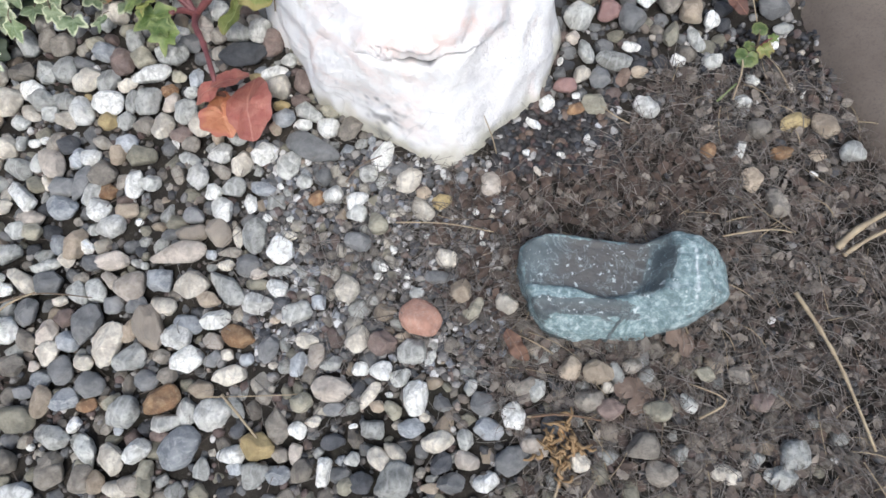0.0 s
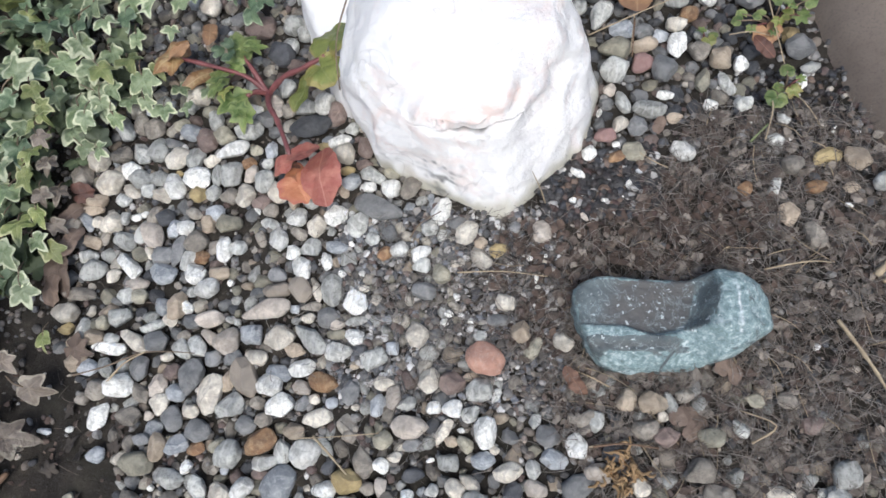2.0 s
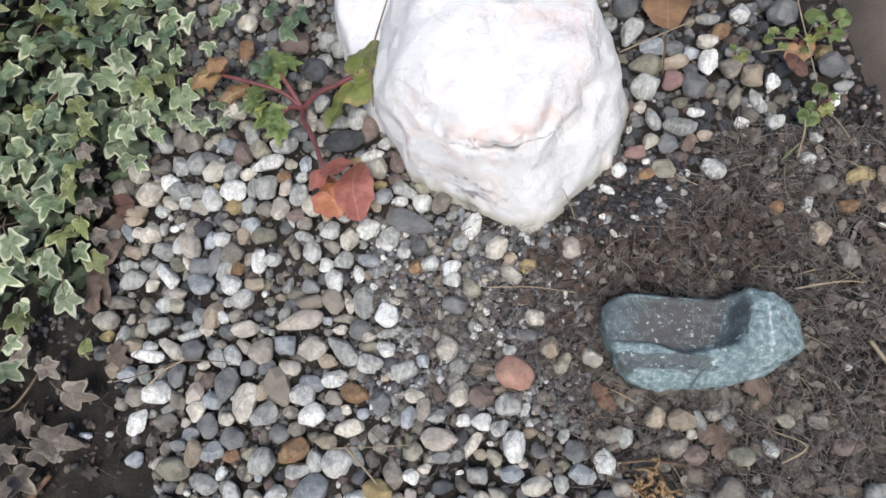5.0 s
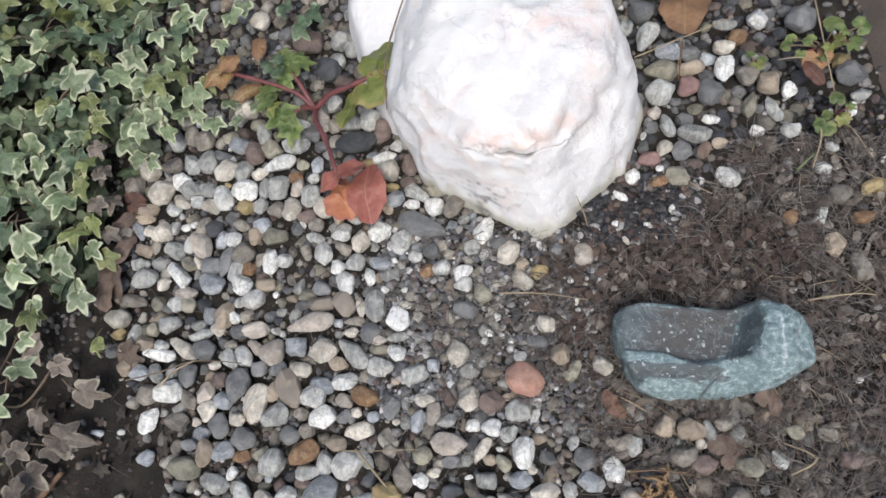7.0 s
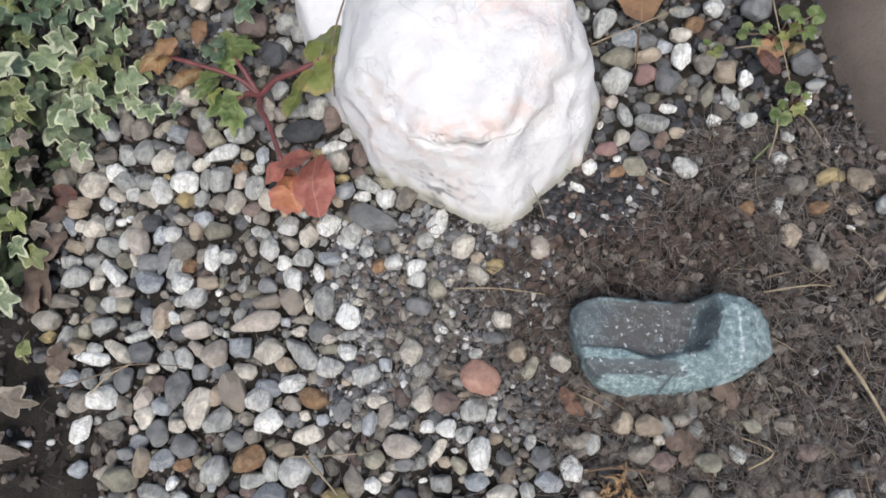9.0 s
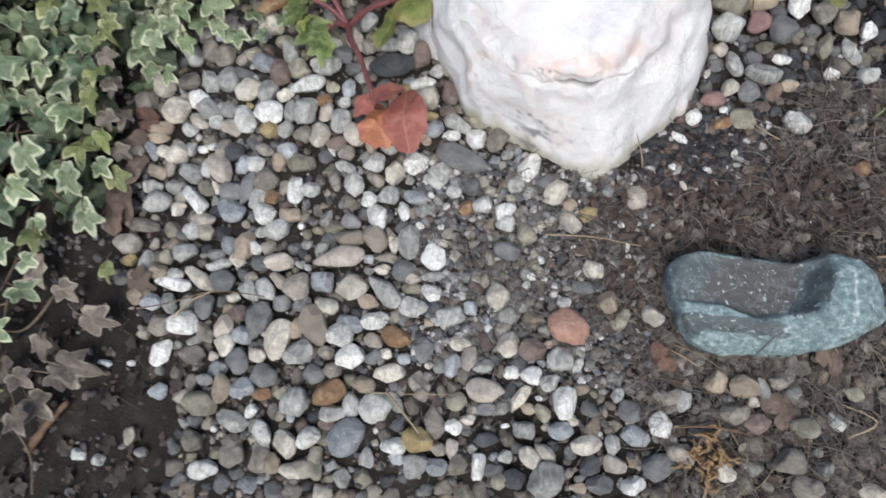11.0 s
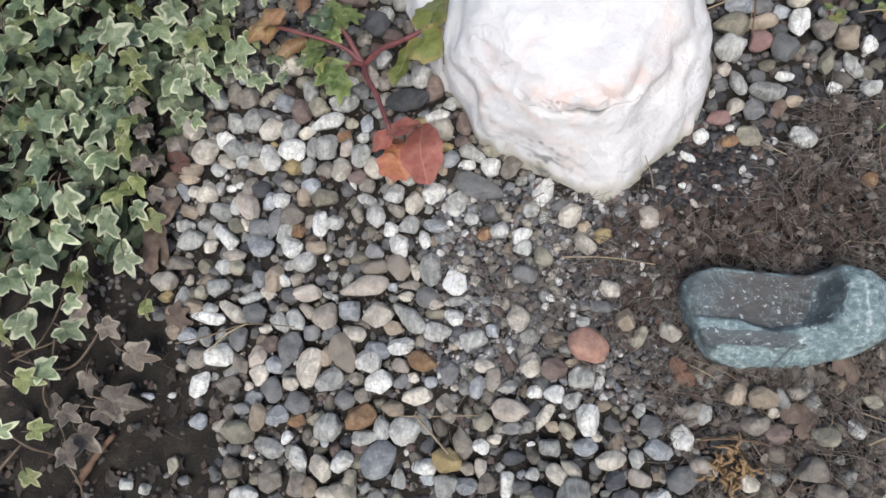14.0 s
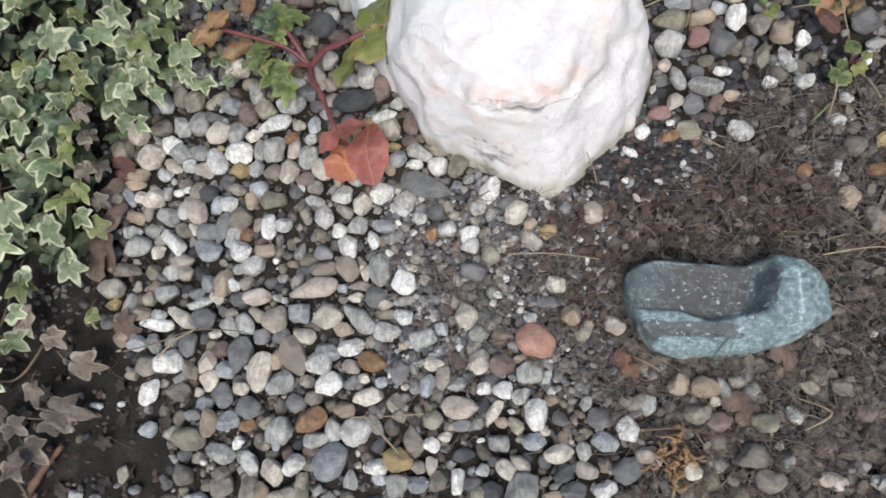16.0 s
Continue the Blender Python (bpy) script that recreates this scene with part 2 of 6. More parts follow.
SOIL, QUARTZ, GREEN, SANDSTONE = soil_material(), quartz_material(), green_material(), sandstone_material()
IVY = {
    "variegated": leaf_material("variegated_ivy_leaf", (0.108, 0.150, 0.064), (0.225, 0.270, 0.145), (0.56, 0.58, 0.37), 0.80, (0.24, 0.29, 0.18)),
    "yellowing": leaf_material("yellowing_ivy_leaf", (0.12, 0.15, 0.045), (0.21, 0.23, 0.08), (0.42, 0.42, 0.22), 0.86, (0.31, 0.32, 0.15)),
    "pale": leaf_material("pale_variegated_ivy_leaf", (0.140, 0.185, 0.082), (0.250, 0.295, 0.172), (0.58, 0.60, 0.40), 0.72, (0.30, 0.35, 0.22)),
    "bronze": leaf_material("bronze_ivy_leaf", (0.125, 0.098, 0.075), (0.20, 0.165, 0.128), (0.34, 0.30, 0.225), 0.84, (0.28, 0.235, 0.165)),
    "dark": leaf_material("dark_green_ivy_leaf", (0.060, 0.096, 0.046), (0.12, 0.165, 0.09), (0.30, 0.35, 0.23), 0.86, (0.13, 0.18, 0.10)),
}
WEED_GREEN = leaf_material("fresh_green_weed_leaf", (0.072, 0.115, 0.026), (0.175, 0.22, 0.065), (0.22, 0.25, 0.09), 0.8, (0.19, 0.23, 0.08))
WEED_LIME = leaf_material("yellow_green_weed_leaf", (0.125, 0.15, 0.030), (0.20, 0.22, 0.055), (0.26, 0.22, 0.07), 0.8, (0.40, 0.40, 0.18))
LEAF_RED = leaf_material("red_autumn_leaf", (0.30, 0.095, 0.070), (0.37, 0.15, 0.105), (0.34, 0.125, 0.095), 0.9, (0.56, 0.30, 0.22))
LEAF_ORANGE = leaf_material("orange_autumn_leaf", (0.33, 0.12, 0.055), (0.39, 0.17, 0.085), (0.33, 0.115, 0.075), 0.85, (0.60, 0.36, 0.2))
LEAF_YELLOW = leaf_material("yellow_brown_autumn_leaf", (0.36, 0.26, 0.125), (0.27, 0.155, 0.06), (0.22, 0.115, 0.045), 0.62, (0.56, 0.44, 0.24))
LEAF_TAN = leaf_material("fallen_tan_leaf", (0.36, 0.21, 0.105), (0.28, 0.155, 0.075), (0.25, 0.14, 0.075), 0.85, (0.46, 0.31, 0.18), 0.6)
LEAF_BROWN = leaf_material("dead_brown_leaf", (0.13, 0.092, 0.068), (0.185, 0.135, 0.10), (0.15, 0.105, 0.08), 0.85, (0.22, 0.17, 0.14), 0.7)
LEAF_RUSSET = leaf_material("dead_russet_leaf", (0.10, 0.055, 0.036), (0.155, 0.082, 0.05), (0.10, 0.055, 0.036), 0.85, (0.26, 0.14, 0.08), 0.6)
LEAF_RUST = leaf_material("dead_rust_leaf", (0.075, 0.032, 0.022), (0.12, 0.05, 0.03), (0.08, 0.035, 0.024), 0.85, (0.28, 0.14, 0.08), 0.55)
RED_STEM = plain_material("red_leaf_stalk", (0.13, 0.045, 0.045), (0.21, 0.075, 0.07), 90, 0.45)
BROWN_STEM = plain_material("brown_ivy_stem", (0.13, 0.095, 0.065), (0.20, 0.15, 0.10))
STRAW = plain_material("pale_dry_straw", (0.42, 0.34, 0.22), (0.30, 0.235, 0.15))
WEED_BLADE = plain_material("green_grass_blade", (0.12, 0.16, 0.06), (0.19, 0.22, 0.10))
TWIG = plain_material("orange_brown_twig", (0.18, 0.11, 0.065), (0.12, 0.075, 0.045))
GOLD = plain_material("golden_dry_bits", (0.34, 0.225, 0.11), (0.21, 0.135, 0.065))


# ---- building helpers ----
def part(name, me, material, parent=None, label=""):
    if not isinstance(me, bpy.types.Mesh):
        bm, me = me, bpy.data.meshes.new(name)
        bm.to_mesh(me)
        bm.free()
        me.shade_smooth()
    if material and not me.materials:
        me.materials.append(material)
    ob = new(name, me)
    if parent:
        ob.parent = parent
    if label:
        ob["label"] = label
    return ob


def raw_mesh(name, verts, faces, smooth=True):
    me = bpy.data.meshes.new(name)
    me.from_pydata(verts, [], faces)
    if smooth:
        me.shade_smooth()
    me.update()
    return me


def facing(az, el):
    az, el = radians(az), radians(el)
    return Vector((math.cos(az) * math.cos(el), math.sin(az) * math.cos(el), math.sin(el)))


def smooth(a, b, v):
    f = max(0.0, min(1.0, (v - a) / (b - a)))
    return f * f * (3 - 2 * f)


def cut_rock(centre, planes, sharp, detail, rough, grain, seed=0.0, scoop=0.0, cell=16.0, calm=None):
    """A broken rock: a ball cut by slanted planes (azimuth, elevation, point on the plane), with slightly rounded edges."""
    bm = bmesh.new()
    bmesh.ops.create_icosphere(bm, subdivisions=detail, radius=1)
    c = Vector(centre)
    cuts = []
    for az, el, px, py, pz in planes:
        n = facing(az, el)
        cuts.append((n, max(0.004, n.dot(Vector((px, py, pz)) - c))))
    off = Vector((seed, seed * 0.7, seed * 1.3))
    for v in bm.verts:
        d = v.co.normalized()
        total = 0.0
        for n, far in cuts:
            s = n.dot(d) / far
            if s > 0:
                total += s ** sharp
        r = total ** (-1.0 / sharp)
        at = c + d * r
        wave = noise.fractal(at * 16 + off, 1.0, 2.0, 4) * rough
        chip = -abs(noise.noise(at * 34 + off)) * rough * 0.7
        fine = noise.fractal(at * 120 + off, 1.0, 2.0, 3) * grain
        bowl = scoop * (noise.voronoi(at * cell + off + Vector((1, 1, 1)) * noise.noise(at * 20))[0][0] - 0.45) if scoop else 0.0
        if calm:
            bowl *= calm(at)
        v.co = at + d * (wave + chip + fine + bowl)
    return bm


def hashed(*v):
    return abs(math.sin(sum(a * b for a, b in zip(v, (1271.9, 3117.3, 741.7)))) * 43758.5453) % 1.0


def tube(points, radii, sides=6):
    """A tapered stalk through points."""
    verts, faces = [], []
    pts = [Vector(p) for p in points]
    fine = []
    for i in range(len(pts) - 1):
        a, b = pts[i], pts[i + 1]
        before, after = pts[max(i - 1, 0)], pts[min(i + 2, len(pts) - 1)]
        for k in range(4):
            t = k / 4
            fine.append(0.5 * ((2 * a) + (b - before) * t + (2 * before - 5 * a + 4 * b - after) * t * t + (3 * a - before - 3 * b + after) * t ** 3))
    fine.append(pts[-1])
    for i, p in enumerate(fine):
        way = (fine[min(i + 1, len(fine) - 1)] - fine[max(i - 1, 0)]).normalized()
        side = way.cross(Vector((0.1, 0.2, 1))).normalized()
        up = side.cross(way)
        f = i / (len(fine) - 1)
        r = radii[0] * (1 - f) + radii[1] * f
        r *= 1 + 0.18 * math.sin(i * 2.3 + p.x * 300)
        for k in range(sides):
            a = 2 * math.pi * k / sides
            verts.append(p + (side * math.cos(a) + up * math.sin(a)) * r)
    for i in range(len(fine) - 1):
        for k in range(sides):
            k2 = (k + 1) % sides
            faces.append((i * sides + k, i * sides + k2, (i + 1) * sides + k2, (i + 1) * sides + k))
    faces.append(tuple(range(sides))[::-1])
    faces.append(tuple(range(len(verts) - sides, len(verts))))
    return raw_mesh("stalk", verts, faces)


LOBES = {
    "ivy": ((0, 1.0), (58, 0.80), (-58, 0.80), (128, 0.56), (-128, 0.56)),
    "maple": ((0, 1.0), (52, 0.92), (-52, 0.92), (105, 0.78), (-105, 0.78)),
}


def leaf_mesh(shape, seed, rings=4, around=44, curl=0.12):
    """A leaf of length about 2 with its stalk end at -x, gently folded and wavy. shape: ivy, maple, round or long."""
    rnd = random.Random(seed)
    verts, faces, uvs = [(0.0, 0.0, 0.0)], [], [(0.0, 0.0)]
    skew = [rnd.uniform(0.88, 1.12) for _ in range(6)]
    fold, droop, ph = rnd.uniform(0.1, 0.35), rnd.uniform(0.5, 1.4) * curl, rnd.uniform(0, 6)
    for j in range(1, rings + 1):
        f = j / rings
        for i in range(around):
            a = 360 * i / around - 180
            if shape in LOBES:
                best, vein = 0.0, 1.0
                for k, (la, ll) in enumerate(LOBES[shape]):
                    d = abs((a - la + 180) % 360 - 180)
                    width = 31 if shape == "ivy" else 26
                    floor_r = 0.47 if shape == "ivy" else 0.56
                    if abs(la) > 100 and abs(a) > abs(la):
                        width = 34
                    r = ll * skew[k] * (1 - min(1, d / width)) ** 1.12 + floor_r * min(1, d / width)
                    best = max(best, r if d < width else floor_r * 0.98)
                    vein = min(vein, math.sin(radians(min(d, 90))) * f * best)
                if abs(a) > 160:
                    best *= 0.35 + 0.65 * (180 - abs(a)) / 20
                r = best
            elif shape == "round":
                r = 0.92 + 0.05 * math.cos(radians(a * 9)) + 0.08 * math.sin(radians(a * 2) + ph)
                if abs(a) > 140:
                    r *= 0.25 + 0.75 * ((180 - abs(a)) / 40) ** 0.7
                vein = abs(math.sin(radians(a * 2.5))) * f
            else:
                r = 1.0 / math.sqrt(math.cos(radians(a)) ** 2 + (math.sin(radians(a)) / (0.66 if shape == "oval" else 0.42)) ** 2)
                r *= 1 + 0.05 * math.sin(radians(a * 4) + ph) + 0.03 * math.sin(radians(a * 9))
                vein = abs(math.sin(radians(a))) * r * f
            x, y = r * f * math.cos(radians(a)), r * f * math.sin(radians(a))
            z = fold * abs(y) * 0.7 - droop * (x * x + y * y) + 0.07 * f * math.sin(radians(a * 3) + ph) + 0.04 * math.sin(5 * x + ph)
            z += 0.09 * f * noise.noise(Vector((x * 2.6, y * 2.6, seed)))
            verts.append((x, y, z))
            uvs.append((f, vein))
    for i in range(around):
        faces.append((0, 1 + i, 1 + (i + 1) % around))
    for j in range(rings - 1):
        b0, b1 = 1 + j * around, 1 + (j + 1) * around
        for i in range(around):
            i2 = (i + 1) % around
            faces.append((b0 + i, b1 + i, b1 + i2, b0 + i2))
    me = raw_mesh(shape + "_leaf", verts, faces)
    layer = me.uv_layers.new(name="UVMap")
    for loop in me.loops:
        layer.data[loop.index].uv = uvs[loop.vertex_index]
    return me


def set_leaf(name, me, material, x, y, z, size, turn, parent=None, tilt=(0, 0), label=""):
    """One leaf of that size (metres across its length) lying at a place, its tip turned to an angle in the plan."""
    ob = part(name, me, None, parent, label)
    if not me.materials:
        me.materials.append(None)
    ob.material_slots[0].link = "OBJECT"
    ob.material_slots[0].material = material
    ob.matrix_basis = pose(x, y, z, 0, 0, turn) @ pose(0, 0, 0, tilt[0], tilt[1], 0) @ Matrix.Diagonal((size / 1.75, size / 1.75, size / 1.75, 1))
    return ob


def inside(x, y, poly):
    hit = False
    for i in range(len(poly)):
        (x0, y0), (x1, y1) = poly[i], poly[i - 1]
        if (y0 > y) != (y1 > y) and x < (x1 - x0) * (y - y0) / (y1 - y0) + x0:
            hit = not hit
    return hit


# ---- the ground: one sheet, uneven near the bed ----
def ground_height(x, y):
    if abs(x) > 1.2 or abs(y) > 1.0:
        return 0.0
    return 0.004 * noise.fractal(Vector((x * 9, y * 9, 0.3)), 1.0, 2.0, 3) + 0.0028 * noise.fractal(Vector((x * 70, y * 70, 1.7)), 1.0, 2.0, 3) - 0.002


def ground():
    def line(lo, hi, step):
        near = list(np.arange(lo, hi, step))
        return [-80.0, -20.0, -5.0, lo - 0.6] + [float(v) for v in near] + [hi + 0.6, 5.0, 20.0, 80.0]
    xs, ys = line(-0.85, 0.60, 0.0055), line(-0.40, 0.55, 0.0055)
    verts = [(x, y, ground_height(x, y)) for y in ys for x in xs]
    n = len(xs)
    faces = [(j * n + i, j * n + i + 1, (j + 1) * n + i + 1, (j + 1) * n + i) for j in range(len(ys) - 1) for i in range(n - 1)]
    tagged(part("ground", raw_mesh("ground", verts, faces), SOIL), "dark crumbly garden soil under the pebbles", "soil", kind="structure")


ground()


# ---- the large stones ----
def quartz_rock():
    planes = [
        (217, 9, -0.072, 0.125, 0.0), (244, 15, 0.010, 0.061, 0.0), (262, 27, 0.072, 0.037, 0.0), (316, 22, 0.111, 0.072, 0.0),
        (345, 10, 0.158, 0.140, 0.03), (17, 12, 0.151, 0.215, 0.04), (174, 8, -0.092, 0.220, 0.03), (90, 15, 0.03, 0.37, 0.0),
        (50, 20, 0.11, 0.33, 0.0), (135, 20, -0.05, 0.33, 0.0), (258, 50, 0.034, 0.079, 0.098), (326, 36, 0.106, 0.092, 0.088), (228, 42, -0.045, 0.130, 0.09),
        (352, 38, 0.135, 0.19, 0.11), (182, 46, -0.055, 0.21, 0.105), (283, 71, 0.045, 0.105, 0.122), (235, 74, 0.00, 0.15, 0.122), (30, 70, 0.09, 0.22, 0.13),
        (90, 60, 0.03, 0.30, 0.12), (0, -90, 0, 0, -0.03)]
    bm = cut_rock((0.035, 0.18, 0.03), planes, 34, 6, 0.0050, 0.0008, 3.1, 0.0120, 11.0, lambda at: 0.25 + 0.75 * smooth(0.075, 0.105, at.y - 0.3 * max(0.0, at.x - 0.10)))
    # the broken ledge across the front: a raised lip with a gaping crack under it
    near = [e for e in bm.edges if all(-0.035 < v.co.x < 0.125 and 0.035 < v.co.y < 0.130 and v.co.z > 0.06 and abs(0.6 * v.co.y + 0.8 * v.co.z - 0.128) < 0.016 for v in e.verts)]
    bmesh.ops.subdivide_edges(bm, edges=near, cuts=3, use_grid_fill=True)
    bm.normal_update()
    bm.verts.index_update()
    moved, soil = [], {}
    for v in bm.verts:
        # dark cleft lines low on the side, in colour only
        p = v.co
        if p.z < 0.05 and -0.04 < p.x < 0.055 and p.y < 0.12:
            low = abs(noise.noise(Vector((p.x * 34 + p.z * 60, p.y * 34 + p.z * 90, 4.2))))
            reach = max(0.0, 1 - abs(p.x - 0.014) / 0.034)
            soil[v.index] = 0.9 * reach * math.exp(-(low / 0.06) ** 2)
    for v in bm.verts:
        p = v.co
        if p.z < 0.05 or not -0.04 < p.x < 0.13 or p.y > 0.14:
            continue
        up = 0.6 * p.y + 0.8 * p.z
        line = 0.1225 + float(np.interp(p.x, (-0.03, 0.01, 0.023, 0.045, 0.065, 0.086, 0.101, 0.125), (0.013, 0.0042, 0.0024, 0.0, 0.0050, 0.0095, 0.0170, 0.0280)))
        line += 0.0012 * math.sin(p.x * 190) + 0.004 * noise.noise(Vector((p.x * 80, 0.2, 0.5)))
        d = up - line
        gape = max(0.0, min(1.0, 1.9 - abs(p.x - 0.047) / 0.010))
        run = smooth(-0.020, 0.020, p.x) * (1 - smooth(0.105, 0.125, p.x))
        lift = 0.0034 * run * smooth(0.0, 0.0016, d) * math.exp(-max(0.0, d) / 0.022)
        # a chip broken out above the crack, with a pitted patch beside it
        chip = smooth(0.024, 0.027, p.x) * (1 - smooth(0.062, 0.066, p.x)) * smooth(0.0004, 0.0012, d) * (1 - smooth(0.0085, 0.0100, d))
        pits = smooth(0.006, 0.010, p.x) * (1 - smooth(0.024, 0.026, p.x)) * smooth(0.001, 0.003, d) * (1 - smooth(0.010, 0.013, d))
        pit = pits * max(0.0, noise.noise(Vector((p.x * 330, d * 330, 3.0))))
        gap = math.exp(-(d / (0.0007 + 0.0007 * gape)) ** 2) * (0.0024 * run + 0.0070 * gape)
        moved.append((v, v.normal * (lift - gap - 0.0042 * chip - 0.006 * pit)))
        # stains and the crack's inner shade, both painted through one weight
        soil[v.index] = max(soil.get(v.index, 0.0), math.exp(-(d / (0.0006 + 0.0008 * gape)) ** 2) * min(1.0, 0.5 * run + gape), 0.24 * chip, 0.8 * pit)
    for v, by in moved:
        v.co += by
    count = len(bm.verts)
    rosy, mossy = [], []
    for v in bm.verts:
        p = v.co
        d = 0.6 * p.y + 0.8 * p.z - 0.1225 - 0.3 * max(0.0, p.x - 0.045)
        near = smooth(-0.015, 0.010, p.x) * (1 - smooth(0.085, 0.115, p.x)) * math.exp(-((d - 0.016) / 0.013) ** 2) * (p.z > 0.06)
        ridge = math.exp(-((p.x - 0.070) / 0.035) ** 2 - ((p.y - 0.185 - 0.2 * abs(p.x - 0.06)) / 0.013) ** 2) * (p.z > 0.09)
        side = 0.5 * math.exp(-((p.x - 0.112) / 0.010) ** 2) * (p.z > 0.07)
        rosy.append(min(1.0, near + ridge + side))
        mossy.append(1 - smooth(0.004, 0.020, p.z + 0.012 * noise.noise(p * 60)))
    boulder = part("quartz_rock", bm, QUARTZ)
    for name, values in (("rosy", rosy), ("mossy", mossy)):
        boulder.data.attributes.new(name, "FLOAT", "POINT").data.foreach_set("value", values)
    boulder.data.attributes.new("dirt_shade", "FLOAT", "POINT").data.foreach_set("value", [soil.get(i, 0.0) for i in range(count)])
    tagged(boulder, "large white rose-quartz boulder bedded in pebbles", "rock", "white boulders")


def quartz_rock_small():
    planes = [(203, 14, -0.124, 0.215, 0.02), (168, 16, -0.158, 0.30, 0.02), (240, 18, -0.090, 0.156, 0.0), (0, 10, -0.06, 0.28, 0.0),
              (90, 15, -0.1, 0.40, 0.0), (230, 70, -0.10, 0.25, 0.062), (340, 60, -0.075, 0.26, 0.06), (60, 60, -0.1, 0.36, 0.06), (0, -90, 0, 0, -0.03)]
    bm = cut_rock((-0.10, 0.27, 0.02), planes, 14, 5, 0.003, 0.0005, 8.4)
    tagged(part("quartz_rock", bm, QUARTZ), "smaller smooth white quartz stone against the boulder", "rock", "white boulders")


def outline_reach(corners, centre, angle):
    """How far the edge of a star-shaped plan lies from its centre in one direction."""
    dx, dy = math.cos(angle), math.sin(angle)
    best = 0.0
    for k in range(len(corners)):
        ax, ay = corners[k - 1][0] - centre[0], corners[k - 1][1] - centre[1]
        bx, by = corners[k][0] - centre[0], corners[k][1] - centre[1]
        ex, ey = bx - ax, by - ay
        det = ex * dy - ey * dx
        if abs(det) < 1e-12:
            continue
        r, f = (ex * ay - ey * ax) / det, (dx * ay - dy * ax) / det
        if r > 0 and -1e-6 <= f <= 1 + 1e-6:
            best = max(best, r)
    return best


GREEN_PLAN = ((0.298, -0.079), (0.296, -0.055), (0.290, -0.042), (0.276, -0.034), (0.258, -0.029), (0.243, -0.031), (0.234, -0.035), (0.193, -0.0335), (0.156, -0.032),
              (0.140, -0.037), (0.133, -0.046), (0.134, -0.061), (0.140, -0.079), (0.144, -0.093), (0.153, -0.105), (0.165, -0.1125), (0.188, -0.114), (0.226, -0.1115),
              (0.254, -0.106), (0.268, -0.099), (0.281, -0.091))


def green_top(x, y):
    """Height of the block's top, and how pale, how worn and how veined it is there."""
    span = 0.030 + 0.010 * smooth(0.170, 0.205, x)
    q = ((max(0.0, x - 0.170) / 0.068) ** 2.6 + (max(0.0, -0.045 - y) / span) ** 2.6) ** (1 / 2.6)
    q += 0.05 * noise.noise(Vector((x * 60, y * 60, 2.0)))
    right = smooth(0.205, 0.238, x)
    floor_z = 0.0335 - 0.0105 * smooth(0.150, 0.228, x) + 0.0035 * smooth(-0.041, -0.034, y)
    block = 0.054 - 0.75 * max(0.0, abs(x - 0.263) - 0.009) - 0.95 * max(0.0, -0.079 - y) - 0.6 * max(0.0, y + 0.045)
    shelf = 0.0370 - 0.0040 * smooth(0.086, 0.094, -y) - 1.30 * max(0.0, -0.0985 - y)
    outer = shelf * (1 - right) + block * right
    wall = smooth(1.0, 1.0 + 0.10 + 0.16 * right, q)
    z = floor_z * (1 - wall) + outer * wall
    # a short cleft between the front shelf and the high end
    along = max(0.0, min(1.0, (-0.096 - y) / 0.014))
    cleft = math.exp(-((x - (0.217 - 0.010 * along)) / 0.0013) ** 2) * smooth(0.094, 0.099, -y)
    z -= 0.0035 * cleft
    inner = 1 - smooth(0.96, 1.03, q)
    arc = smooth(0.98, 1.04, q) * (1 - smooth(1.16, 1.26, q)) * right
    band = (1 - right) * smooth(1.0, 1.06, q) * (1 - smooth(0.084, 0.089, -y))
    groove = (1 - right) * math.exp(-((y + 0.0935) / 0.004) ** 2)
    front = (1 - right) * smooth(0.097, 0.100, -y)
    pale = 0.08 * inner + 0.38 * band + 0.08 * groove + 0.33 * front + 0.14 * arc + right * (1 - inner) * (1 - arc) * 0.35 + 0.22 * smooth(-0.0385, -0.0355, y) * (1 - right)
    pale += 0.16 * (1 - smooth(0.138, 0.143, x)) - 0.4 * cleft
    worn = inner * smooth(0.146, 0.175, x + 0.5 * (-0.055 - y)) + 0.6 * groove
    vein = math.exp(-((x - 0.2655 - 0.0018 * noise.noise(Vector((0.3, y * 150, 1.1)))) / 0.0009) ** 2) * smooth(0.046, 0.052, -y) * (1 - smooth(0.084, 0.090, -y))
    return z, pale, worn, vein, inner


